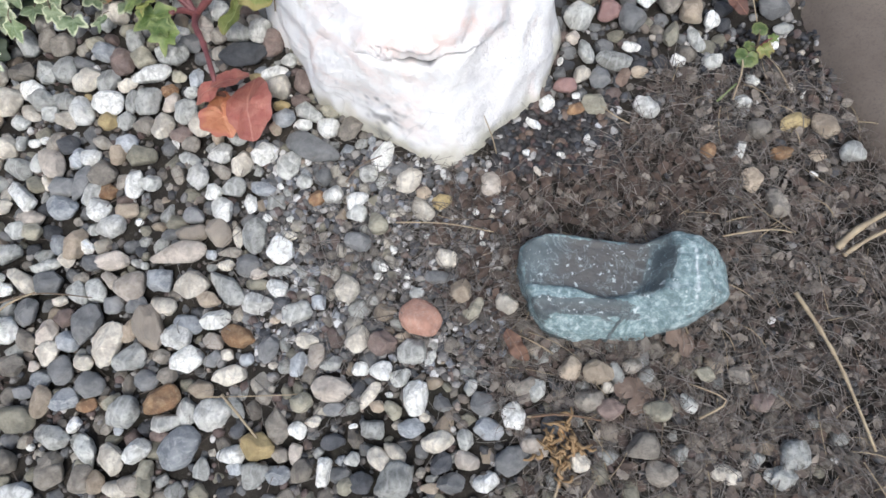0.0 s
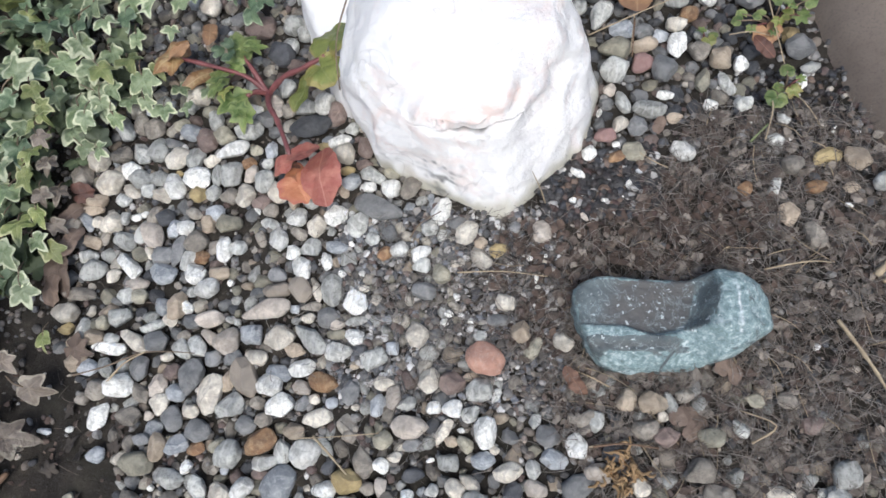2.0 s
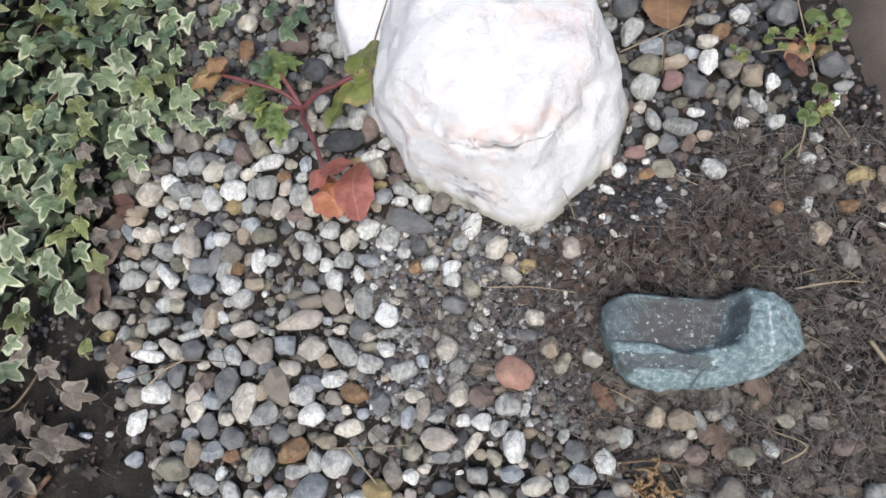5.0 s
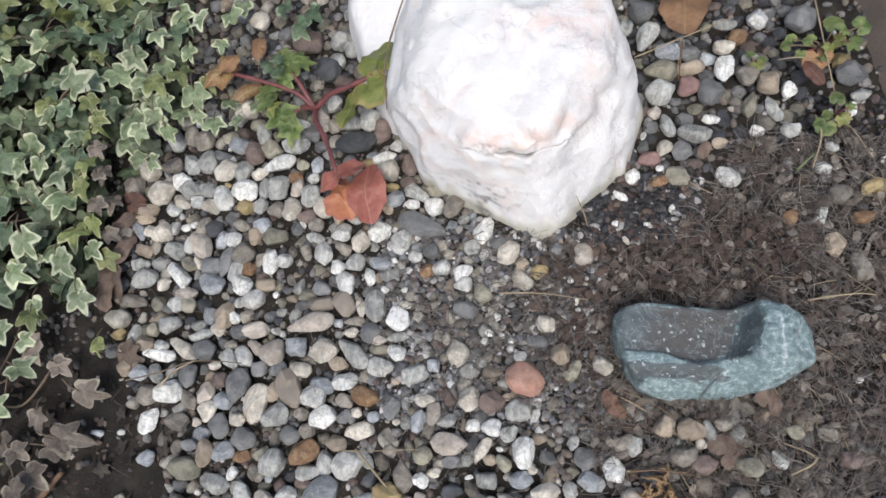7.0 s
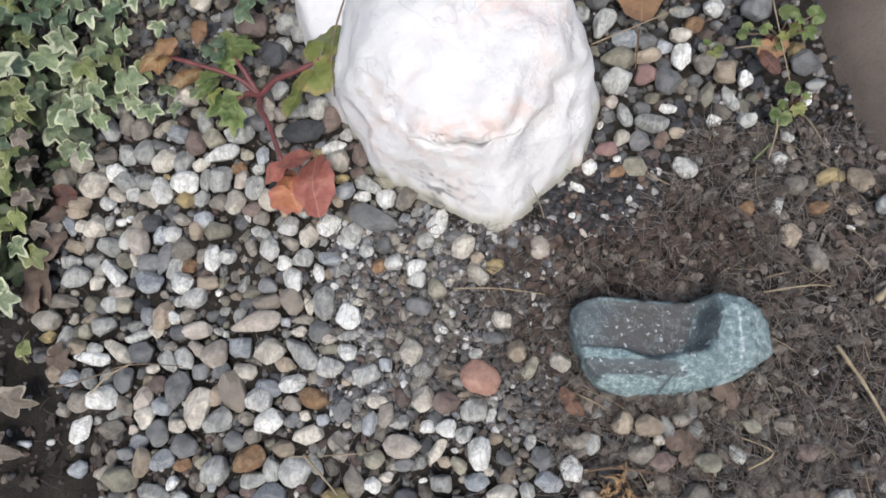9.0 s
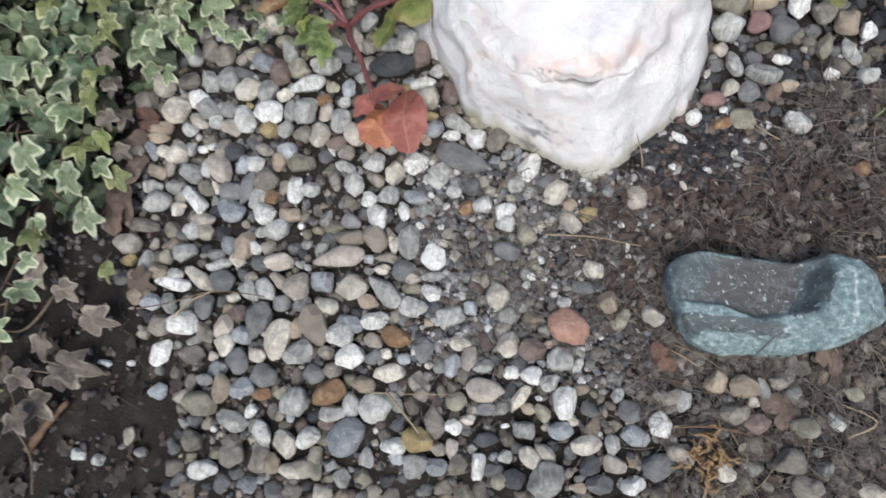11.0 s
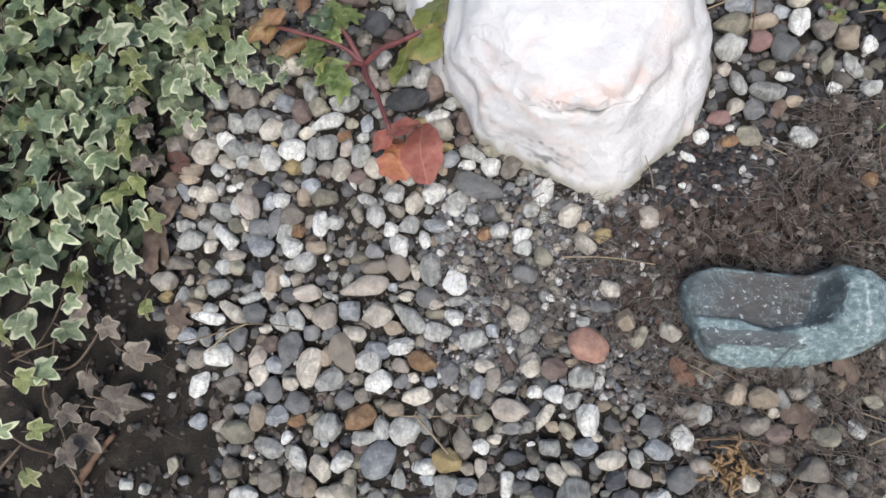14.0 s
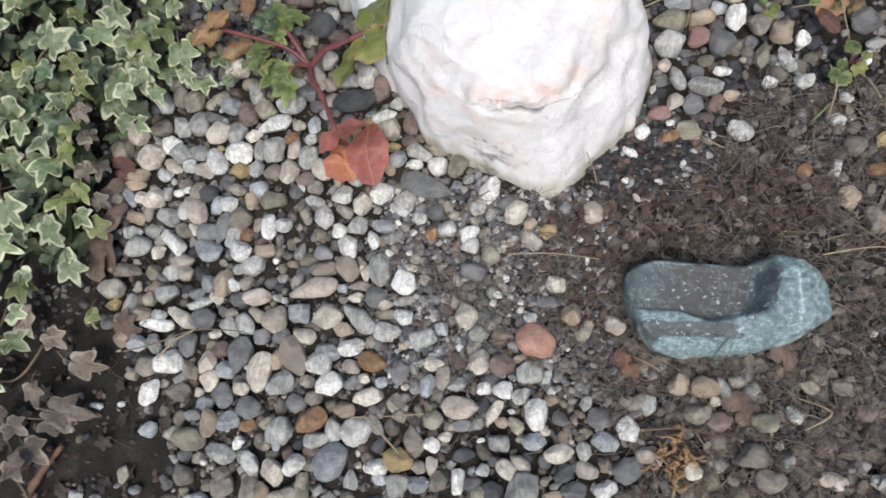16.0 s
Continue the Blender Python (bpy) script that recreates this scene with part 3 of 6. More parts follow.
def green_stone():
    cx, cy, around, rings = 0.212, -0.070, 300, 84
    reach = [outline_reach(GREEN_PLAN, (cx, cy), 2 * math.pi * k / around) for k in range(around)]
    reach = [sum(reach[(k + j) % around] for j in (-2, -1, 0, 1, 2)) / 5 for k in range(around)]
    verts, faces, rows = [], [], []
    levels = [(i + 1) / rings for i in range(rings)]
    steps = (0.84, 0.66, 0.48, 0.30, 0.12, -0.10, -0.32)
    for f in levels + [None] * len(steps):
        rows.append(f)
    base_z = [0.0] * around
    z, pale, worn, vein, _ = green_top(cx, cy)
    verts.append((cx, cy, z))
    blooms, wears, veins = [pale], [worn], [vein]
    for i, f in enumerate(rows):
        for k in range(around):
            a = 2 * math.pi * k / around
            r = reach[k] + 0.0011 * noise.noise(Vector((math.cos(a) * 9, math.sin(a) * 9, 0.4)))
            if f is not None:
                g = f ** 0.85
                x, y = cx + math.cos(a) * r * g * 0.985, cy + math.sin(a) * r * g * 0.985
                z, pale, worn, vein, inner = green_top(x, y)
                edge = (1 - g) * r
                z -= 0.0045 * max(0.0, 1 - edge / 0.0055) ** 2
                at = Vector((x, y, z))
                chip = noise.voronoi(at * 95 + Vector((1, 1, 1)) * noise.noise(at * 60))[0][0] - 0.4
                z += (0.0018 * chip + 0.0016 * noise.fractal(at * 90, 1.0, 2.0, 4)) * (1 - 0.85 * inner) + 0.0007 * noise.fractal(at * 160, 1.0, 2.0, 3)
                base_z[k] = z
            else:
                h = steps[i - rings]
                z = base_z[k] * h
                at = Vector((cx + math.cos(a) * r, cy + math.sin(a) * r, z))
                push = 0.0016 * noise.fractal(at * 70, 1.0, 2.0, 4) + 0.0022 * (noise.voronoi(at * 60)[0][0] - 0.4)
                r = r * (0.992 + 0.012 * (1 - h)) + push
                x, y = cx + math.cos(a) * r, cy + math.sin(a) * r
                pale, worn, vein = 0.24 + 0.08 * h, 0.0, 0.0
            verts.append((x, y, z))
            blooms.append(max(0.0, min(1.0, pale)))
            wears.append(min(1.0, worn))
            veins.append(vein)
    for k in range(around):
        faces.append((0, 1 + k, 1 + (k + 1) % around))
    for i in range(len(rows) - 1):
        b0, b1 = 1 + i * around, 1 + (i + 1) * around
        for k in range(around):
            k2 = (k + 1) % around
            faces.append((b0 + k, b1 + k, b1 + k2, b0 + k2))
    me = raw_mesh("green_stone", verts, faces)
    for name, values in (("bloom", blooms), ("worn", wears), ("vein", veins)):
        me.attributes.new(name, "FLOAT", "POINT").data.foreach_set("value", values)
    tagged(part("green_stone", me, GREEN), "blue-green slate block with a worn dark hollow on top", "rock")


def sandstone_block():
    planes = [(181, 35, 0.384, 0.28, 0.0), (192, 35, 0.401, 0.165, 0.0), (204, 35, 0.421, 0.105, 0.0), (214, 35, 0.452, 0.03, 0.0), (250, 30, 0.60, -0.10, 0.0),
              (0, 10, 0.95, 0.2, 0.0), (90, 10, 0.6, 0.65, 0.0), (200, 80, 0.42, 0.20, 0.024), (0, -90, 0, 0, -0.06)]
    bm = cut_rock((0.62, 0.25, -0.02), planes, 26, 6, 0.002, 0.0004, 2.2)
    tagged(part("sandstone_block", bm, SANDSTONE), "plain brown sandstone slab edging the bed", "rock")


quartz_rock()
quartz_rock_small()
green_stone()
sandstone_block()


# ---- river pebbles ----
def pebble_shapes():
    made = []
    for k in range(18):
        rnd = random.Random(100 + k)
        bm = bmesh.new()
        bmesh.ops.create_icosphere(bm, subdivisions=4 if k < 6 else 3, radius=1)
        e, off = rnd.uniform(2.0, 2.7), Vector((k * 3.7, k * 1.3, k * 5.1))
        facets = [(facing(rnd.uniform(0, 360), rnd.uniform(-20, 60)), rnd.uniform(0.62, 0.90)) for _ in range(rnd.choice((5, 7, 9, 11)))]
        lean = rnd.uniform(-0.22, 0.22)
        for v in bm.verts:
            d = v.co.normalized()
            r = (abs(d.x) ** e + abs(d.y) ** e + abs(d.z) ** 2.2) ** (-1 / e)
            p = d * min(r, 1.16)
            for n, far in facets:
                over = n.dot(p) - far
                if over > 0:
                    p -= n * over * 0.97
            p *= 1 + 0.12 * noise.noise(d * 1.6 + off) + 0.06 * noise.noise(d * 4.5 + off) + 0.03 * noise.noise(d * 11 + off)
            p.y *= 1 + lean * p.x
            v.co = p
        size = [max(abs(v.co[i]) for v in bm.verts) for i in range(3)]
        for v in bm.verts:
            v.co = Vector((v.co.x / size[0], v.co.y / size[1], v.co.z / size[2]))
        me = bpy.data.meshes.new("pebble")
        bm.to_mesh(me)
        bm.free()
        me.shade_smooth()
        me.materials.append(None)
        made.append(me)
    return made


PEBBLES = pebble_shapes()
LAID = []
SMALL = []


def pebble(tone, x, y, length, width, turn):
    """One pebble: its tone, place in metres, length and width in millimetres, and the way its long side lies."""
    h = hashed(x, y, length)
    LAID.append((x, y, length / 2000, width / 2000, radians(turn)))
    tall = min(length, width) * (0.62 + 0.25 * h)
    z = tall * 0.42 / 1000 + 0.0015 * hashed(y, x)
    m = pose(x, y + 0.002, z, 14 * (hashed(x, y, 3) - 0.5), 14 * (hashed(y, x, 7) - 0.5), turn + (180 if h > 0.5 else 0))
    m = m @ Matrix.Diagonal((length / 1770, width / 1770, tall / 1900, 1))
    me = PEBBLES[int(h * 997) % len(PEBBLES)]
    if length < 17.5:
        SMALL.append((me, m, tone))
        return
    ob = new("pebble", me)
    ob.material_slots[0].link = "OBJECT"
    ob.material_slots[0].material = STONES[tone]
    ob.matrix_basis = m
    size = "large" if length > 30 else "small" if length < 18 else "rounded"
    tagged(ob, size + " " + LOOKS[tone] + " river pebble lying in the gravel bed", "pebble", "river pebbles")


pebble("cream", -0.348, 0.177, 18.0, 18.4, 0)
pebble("blue_grey", -0.331, 0.177, 12.0, 11.2, 0)
pebble("pale_grey", -0.359, 0.154, 36.6, 19.2, -55)
pebble("taupe", -0.321, 0.154, 26.5, 23.0, 101)
pebble("taupe", -0.338, 0.158, 26.5, 18.0, 101)
pebble("taupe", -0.39, 0.141, 20.0, 20.4, 0)
pebble("taupe", -0.354, 0.121, 20.2, 21.0, 70)
pebble("pale_grey", -0.312, 0.124, 32.1, 22.1, 95)
pebble("pale_grey", -0.331, 0.121, 28.7, 18.4, -61)
pebble("cream", -0.286, 0.115, 28.3, 22.6, 45)
pebble("pale_grey", -0.266, 0.113, 22.5, 21.5, 69)
pebble("cream", -0.381, 0.115, 25.5, 24.7, 11)
pebble("taupe", -0.4, 0.098, 31.1, 24.3, 94)
pebble("cream", -0.361, 0.086, 29.0, 27.7, 2)
pebble("white", -0.34, 0.103, 22.0, 21.4, 0)
pebble("pale_grey", -0.329, 0.091, 30.7, 20.2, -19)
pebble("cream", -0.335, 0.077, 25.9, 13.9, -28)
pebble("pale_grey", -0.305, 0.092, 23.1, 16.8, 5)
pebble("pale_grey", -0.316, 0.076, 17.0, 16.3, 0)
pebble("cream", -0.299, 0.071, 25.3, 16.3, -18)
pebble("white", -0.285, 0.079, 29.5, 21.5, -62)
pebble("white", -0.26, 0.088, 31.1, 25.1, -6)
pebble("pale_grey", -0.238, 0.092, 24.1, 14.0, 95)
pebble("pale_grey", -0.221, 0.094, 30.0, 22.4, 90)
pebble("white", -0.223, 0.121, 35.1, 17.5, 20)
pebble("cream", -0.246, 0.111, 19.2, 13.9, 28)
pebble("maroon", -0.255, 0.133, 24.7, 23.7, 69)
pebble("olive", -0.288, 0.156, 18.2, 14.9, 9)
pebble("blue_grey", -0.275, 0.145, 22.4, 20.9, 10)
pebble("pale_grey", -0.248, 0.158, 23.0, 17.3, 90)
pebble("olive", -0.234, 0.14, 21.4, 19.9, 11)
pebble("pale_grey", -0.283, 0.178, 16.0, 16.3, 0)
pebble("olive", -0.257, 0.171, 18.0, 13.2, 0)
pebble("mid_grey", -0.296, 0.133, 23.0, 13.2, 0)
pebble("ochre", -0.257, 0.071, 20.0, 18.2, 3)
pebble("pale_grey", -0.239, 0.072, 19.0, 15.3, 90)
pebble("taupe", -0.219, 0.066, 19.0, 17.3, 0)
pebble("ochre", -0.284, 0.097, 10.0, 8.2, 0)
pebble("pale_grey", -0.343, 0.067, 19.0, 14.3, 0)
pebble("tan", -0.376, 0.066, 29.0, 15.3, 2)
pebble("cream", -0.276, 0.192, 22.4, 19.9, 10)
pebble("pale_grey", -0.206, 0.145, 29.1, 22.6, 4)
pebble("olive", -0.196, 0.121, 14.0, 12.2, 0)
pebble("blue_grey", -0.18, 0.12, 20.0, 14.1, 90)
pebble("pale_grey", -0.182, 0.104, 13.0, 12.0, 0)
pebble("rust", -0.203, 0.106, 15.0, 13.2, 0)
pebble("blush", -0.198, 0.093, 21.8, 15.2, 74)
pebble("pale_grey", -0.182, 0.082, 25.0, 20.2, 88)
pebble("cream", -0.165, 0.069, 24.8, 19.2, -43)
pebble("cream", -0.201, 0.067, 25.0, 19.2, 88)
pebble("maroon", -0.183, 0.058, 21.4, 16.0, -11)
pebble("taupe", -0.171, 0.048, 16.0, 15.1, 4)
pebble("pale_grey", -0.171, 0.035, 22.8, 11.7, -23)
pebble("white", -0.188, 0.052, 15.3, 5.0, -58)
pebble("white", -0.14, 0.04, 23.1, 19.3, 18)
pebble("cream", -0.119, 0.03, 24.1, 18.2, 85)
pebble("white", -0.1, 0.042, 22.8, 20.1, 23)
pebble("pale_grey", -0.076, 0.031, 26.1, 19.2, 86)
pebble("tan", -0.146, 0.058, 16.1, 12.0, 97)
pebble("pale_grey", -0.129, 0.057, 18.2, 13.0, -9)
pebble("cream", -0.096, 0.109, 23.5, 23.8, 12)
pebble("white", -0.102, 0.127, 25.2, 15.3, 7)
pebble("ochre", -0.118, 0.12, 17.5, 13.0, -31)
pebble("pale_grey", -0.09, 0.14, 14.0, 14.0, 0)
pebble("maroon", -0.075, 0.117, 23.8, 15.2, -68)
pebble("ochre", -0.092, 0.093, 15.3, 10.2, 11)
pebble("blue_grey", -0.086, 0.078, 20.4, 17.7, 11)
pebble("pale_grey", -0.063, 0.084, 27.5, 17.5, -19)
pebble("white", -0.069, 0.072, 18.0, 12.0, 0)
pebble("white", -0.043, 0.07, 18.9, 21.1, 32)
pebble("mid_grey", -0.055, 0.048, 49.4, 22.8, -21)
pebble("olive", -0.045, 0.086, 17.0, 14.1, 0)
pebble("taupe", -0.023, 0.071, 27.3, 16.6, 66)
pebble("maroon", -0.073, 0.098, 18.0, 12.0, 0)
pebble("tan", -0.094, 0.068, 13.6, 9.4, -54)
pebble("slate", -0.135, 0.145, 48.0, 23.2, 1)
pebble("blue_grey", -0.383, 0.044, 30.0, 12.5, -53)
pebble("taupe", -0.396, 0.036, 19.0, 19.2, 93)
pebble("cream", -0.366, 0.042, 17.0, 13.3, 0)
pebble("cream", -0.35, 0.038, 23.9, 23.4, 33)
pebble("pale_grey", -0.337, 0.046, 16.0, 11.2, 94)
pebble("white", -0.325, 0.047, 12.0, 9.2, 5)
pebble("white", -0.316, 0.05, 9.0, 8.2, 0)
pebble("tan", -0.368, 0.019, 24.5, 14.0, -12)
pebble("slate", -0.387, 0.02, 21.0, 14.3, 0)
pebble("taupe", -0.356, 0.024, 17.0, 11.0, 93)
pebble("pale_grey", -0.372, 0.004, 22.0, 14.6, 3)
pebble("pale_grey", -0.361, -0.012, 28.2, 22.8, 17)
pebble("cream", -0.338, -0.018, 17.0, 14.0, 90)
pebble("pale_grey", -0.331, 0.019, 22.0, 21.4, 3)
pebble("pale_grey", -0.317, 0.024, 21.2, 12.0, 98)
pebble("blush", -0.3, 0.026, 35.4, 21.3, -47)
pebble("white", -0.32, -0.01, 39.2, 15.6, -38)
pebble("olive", -0.312, 0.003, 19.4, 14.4, -35)
pebble("mid_grey", -0.287, 0.002, 26.0, 21.4, 2)
pebble("cream", -0.301, 0.006, 16.1, 8.5, -60)
pebble("blue_grey", -0.28, -0.018, 28.0, 21.4, 2)
pebble("blush", -0.308, -0.029, 24.2, 15.5, 7)
pebble("pale_grey", -0.317, -0.041, 17.0, 16.3, 3)
pebble("olive", -0.302, -0.042, 18.0, 15.3, 3)
pebble("mid_grey", -0.267, 0.006, 33.1, 15.3, 85)
pebble("pale_grey", -0.256, -0.003, 24.3, 14.6, 81)
pebble("taupe", -0.249, 0.018, 25.0, 24.3, 2)
pebble("white", -0.264, 0.032, 19.9, 16.6, 18)
pebble("blue_grey", -0.277, 0.031, 18.0, 15.7, 71)
pebble("slate", -0.289, 0.044, 19.9, 16.6, 18)
pebble("taupe", -0.303, 0.047, 22.4, 14.9, 80)
pebble("blue_grey", -0.233, 0.047, 21.4, 18.0, 11)
pebble("olive", -0.215, 0.036, 26.7, 22.1, 13)
pebble("tan", -0.238, 0.036, 19.0, 17.1, 90)
pebble("white", -0.217, 0.008, 26.0, 16.1, 90)
pebble("pale_grey", -0.202, 0.01, 17.0, 16.1, 0)
pebble("taupe", -0.23, 0.01, 16.0, 10.0, 86)
pebble("rust", -0.241, 0.0, 18.0, 14.1, 0)
pebble("white", -0.245, -0.019, 22.0, 20.4, 3)
pebble("tan", -0.221, -0.019, 23.5, 15.8, 12)
pebble("white", -0.228, -0.035, 28.2, 19.3, 17)
pebble("pale_grey", -0.246, -0.037, 13.0, 11.2, 4)
pebble("taupe", -0.264, -0.03, 9.0, 8.1, 0)
pebble("tan", -0.26, -0.052, 28.2, 19.4, 84)
pebble("white", -0.25, -0.053, 16.6, 12.2, -33)
pebble("cream", -0.259, 0.049, 19.9, 11.2, -18)
pebble("taupe", -0.374, -0.038, 36.1, 14.1, -5)
pebble("cream", -0.383, -0.06, 34.1, 21.0, -5)
pebble("white", -0.207, -0.028, 8.0, 7.1, 0)
pebble("tan", -0.379, 0.058, 28.0, 14.3, 0)
pebble("white", -0.159, 0.016, 25.0, 19.4, -74)
pebble("white", -0.142, 0.003, 16.0, 15.1, 4)
pebble("pale_grey", -0.123, 0.006, 20.4, 18.7, 11)
pebble("white", -0.131, -0.014, 24.4, 18.9, -35)
pebble("white", -0.107, -0.006, 20.2, 10.4, -70)
pebble("mid_grey", -0.157, -0.02, 20.9, 15.3, -17)
pebble("umber", -0.155, -0.038, 26.0, 17.1, 2)
pebble("umber", -0.13, -0.037, 26.9, 19.2, -59)
pebble("cream", -0.112, -0.04, 20.2, 9.5, -70)
pebble("pale_grey", -0.096, -0.038, 30.1, 21.0, 94)
pebble("white", -0.072, -0.051, 25.8, 21.4, -36)
pebble("blush", -0.163, -0.058, 46.9, 19.9, 11)
pebble("blue_grey", -0.134, -0.056, 10.0, 9.1, 0)
pebble("taupe", -0.118, -0.054, 20.0, 9.2, 3)
pebble("cream", -0.12, -0.065, 16.0, 10.0, -4)
pebble("mid_grey", -0.101, -0.065, 20.8, 19.4, 35)
pebble("blush", -0.09, -0.072, 14.0, 10.2, 0)
pebble("pale_grey", -0.072, -0.068, 22.2, 9.2, 8)
pebble("blue_grey", -0.097, 0.007, 24.1, 12.0, -5)
pebble("taupe", -0.138, 0.023, 17.7, 13.3, -16)
pebble("pale_grey", -0.06, 0.016, 15.0, 14.0, 0)
pebble("mid_grey", -0.042, 0.02, 17.5, 16.2, 24)
pebble("rust", -0.047, 0.0, 14.1, 13.5, 45)
pebble("white", -0.031, 0.002, 17.5, 16.2, 24)
pebble("white", -0.011, -0.001, 21.1, 14.8, 31)
pebble("pale_grey", -0.009, -0.014, 17.0, 16.0, 3)
pebble("white", -0.09, -0.02, 9.0, 8.1, 0)
pebble("white", -0.069, -0.02, 7.0, 6.1, 0)
pebble("white", -0.082, 0.011, 6.1, 6.0, 9)
pebble("cream", -0.067, -0.036, 13.2, 8.1, -9)
pebble("taupe", -0.178, 0.019, 17.9, 11.7, -63)
pebble("pale_grey", -0.32, -0.063, 23.0, 21.3, 34)
pebble("pale_grey", -0.361, -0.078, 26.1, 14.1, 86)
pebble("tan", -0.346, -0.085, 21.9, 16.2, -24)
pebble("olive", -0.338, -0.07, 15.0, 14.9, 37)
pebble("white", -0.327, -0.095, 34.0, 14.1, 0)
pebble("pale_grey", -0.326, -0.086, 16.0, 13.3, 4)
pebble("cream", -0.301, -0.088, 36.2, 14.3, -28)
pebble("pale_grey", -0.282, -0.073, 26.0, 11.2, 16)
pebble("mid_grey", -0.274, -0.089, 26.1, 19.4, 4)
pebble("ochre", -0.38, -0.075, 17.0, 12.4, 3)
pebble("tan", -0.361, -0.108, 21.6, 18.4, 34)
pebble("blue_grey", -0.346, -0.114, 22.0, 16.1, 0)
pebble("pale_grey", -0.326, -0.115, 20.8, 13.9, -55)
pebble("mid_grey", -0.289, -0.115, 23.1, 18.0, 95)
pebble("white", -0.307, -0.133, 26.6, 26.2, 34)
pebble("taupe", -0.285, -0.14, 24.0, 13.6, -45)
pebble("taupe", -0.331, -0.136, 20.2, 20.2, 70)
pebble("blush", -0.267, -0.132, 21.5, 18.4, 68)
pebble("cream", -0.262, -0.148, 21.2, 19.8, 45)
pebble("pale_grey", -0.247, -0.095, 24.8, 16.3, -40)
pebble("cream", -0.262, -0.104, 14.0, 9.2, 4)
pebble("pale_grey", -0.232, -0.095, 23.4, 18.0, -50)
pebble("maroon", -0.253, -0.119, 20.1, 16.3, 6)
pebble("mid_grey", -0.23, -0.123, 31.1, 25.0, 96)
pebble("blue_grey", -0.246, -0.139, 20.6, 17.5, 23)
pebble("cream", -0.21, -0.139, 36.2, 25.3, 84)
pebble("tan", -0.195, -0.126, 20.0, 13.0, 87)
pebble("umber", -0.176, -0.123, 37.1, 25.1, -63)
pebble("blush", -0.201, -0.089, 29.2, 26.4, 68)
pebble("blue_grey", -0.174, -0.081, 23.1, 20.2, 5)
pebble("mid_grey", -0.193, -0.105, 18.8, 14.8, 25)
pebble("mid_grey", -0.213, -0.105, 17.0, 15.3, 3)
pebble("blush", -0.222, -0.066, 28.4, 16.8, 10)
pebble("blush", -0.22, -0.083, 17.5, 13.0, -24)
pebble("mid_grey", -0.24, -0.069, 18.7, 15.1, -16)
pebble("taupe", -0.248, -0.082, 12.0, 10.2, 5)
pebble("cream", -0.265, -0.067, 15.0, 13.2, 4)
pebble("pale_grey", -0.203, -0.066, 7.1, 6.1, 8)
pebble("pale_grey", -0.194, -0.069, 8.0, 7.1, 0)
pebble("cream", -0.146, -0.087, 27.5, 24.2, 33)
pebble("pale_grey", -0.115, -0.086, 38.3, 17.7, -41)
pebble("cream", -0.168, -0.105, 23.3, 15.1, -10)
pebble("tan", -0.129, -0.096, 18.1, 14.1, 6)
pebble("white", -0.086, -0.098, 25.0, 18.0, -2)
pebble("white", -0.071, -0.084, 17.5, 15.8, 13)
pebble("olive", -0.089, -0.081, 21.0, 9.1, 3)
pebble("slate", -0.067, -0.097, 16.6, 11.2, 25)
pebble("blue_grey", -0.143, -0.118, 23.4, 15.2, -20)
pebble("white", -0.121, -0.113, 23.8, 16.8, 15)
pebble("white", -0.152, -0.131, 25.5, 21.2, -11)
pebble("blush", -0.12, -0.131, 19.7, 13.9, -30)
pebble("rust", -0.099, -0.128, 27.5, 18.0, -19)
pebble("white", -0.139, -0.148, 25.6, 20.2, 31)
pebble("pale_grey", -0.053, -0.105, 26.4, 19.7, 25)
pebble("blue_grey", -0.033, -0.094, 13.0, 13.0, 4)
pebble("mid_grey", -0.093, -0.111, 13.0, 9.1, 4)
pebble("mid_grey", -0.072, -0.136, 23.0, 16.0, 90)
pebble("cream", -0.04, -0.127, 18.1, 13.0, -6)
pebble("blush", -0.031, -0.139, 22.0, 13.0, 87)
pebble("blue_grey", -0.046, -0.147, 19.6, 13.3, 75)
pebble("pale_grey", -0.017, -0.145, 19.6, 11.4, 15)
pebble("cream", -0.101, -0.159, 26.9, 15.5, 15)
pebble("mid_grey", -0.118, -0.147, 15.3, 12.2, 32)
pebble("cream", -0.107, -0.143, 11.0, 10.0, 5)
pebble("taupe", -0.163, -0.147, 15.1, 12.0, 8)
pebble("taupe", -0.154, -0.162, 15.1, 14.1, 8)
pebble("blue_grey", -0.089, -0.146, 12.0, 10.0, 5)
pebble("cream", -0.067, -0.149, 8.1, 6.1, 7)
pebble("cream", -0.012, -0.082, 22.7, 21.2, -49)
pebble("white", -0.044, -0.119, 6.4, 5.0, 39)
pebble("tan", -0.07, -0.111, 9.1, 7.1, 6)
pebble("white", -0.325, -0.162, 25.5, 18.4, 79)
pebble("blue_grey", -0.319, -0.198, 18.0, 15.3, 3)
pebble("taupe", -0.292, -0.161, 28.3, 18.0, -8)
pebble("mid_grey", -0.276, -0.183, 18.1, 11.2, 6)
pebble("mid_grey", -0.246, -0.163, 24.7, 18.4, -58)
pebble("tan", -0.257, -0.189, 25.1, 16.0, 95)
pebble("blue_grey", -0.238, -0.187, 22.5, 17.9, 21)
pebble("mid_grey", -0.218, -0.173, 24.2, 21.4, 7)
pebble("rust", -0.219, -0.19, 19.6, 11.7, 15)
pebble("olive", -0.275, -0.204, 32.0, 21.0, -2)
pebble("pale_grey", -0.243, -0.216, 32.4, 17.3, -9)
pebble("white", -0.225, -0.206, 13.4, 10.8, 63)
pebble("cream", -0.229, -0.155, 17.5, 12.4, -13)
pebble("pale_grey", -0.187, -0.15, 25.1, 22.8, 67)
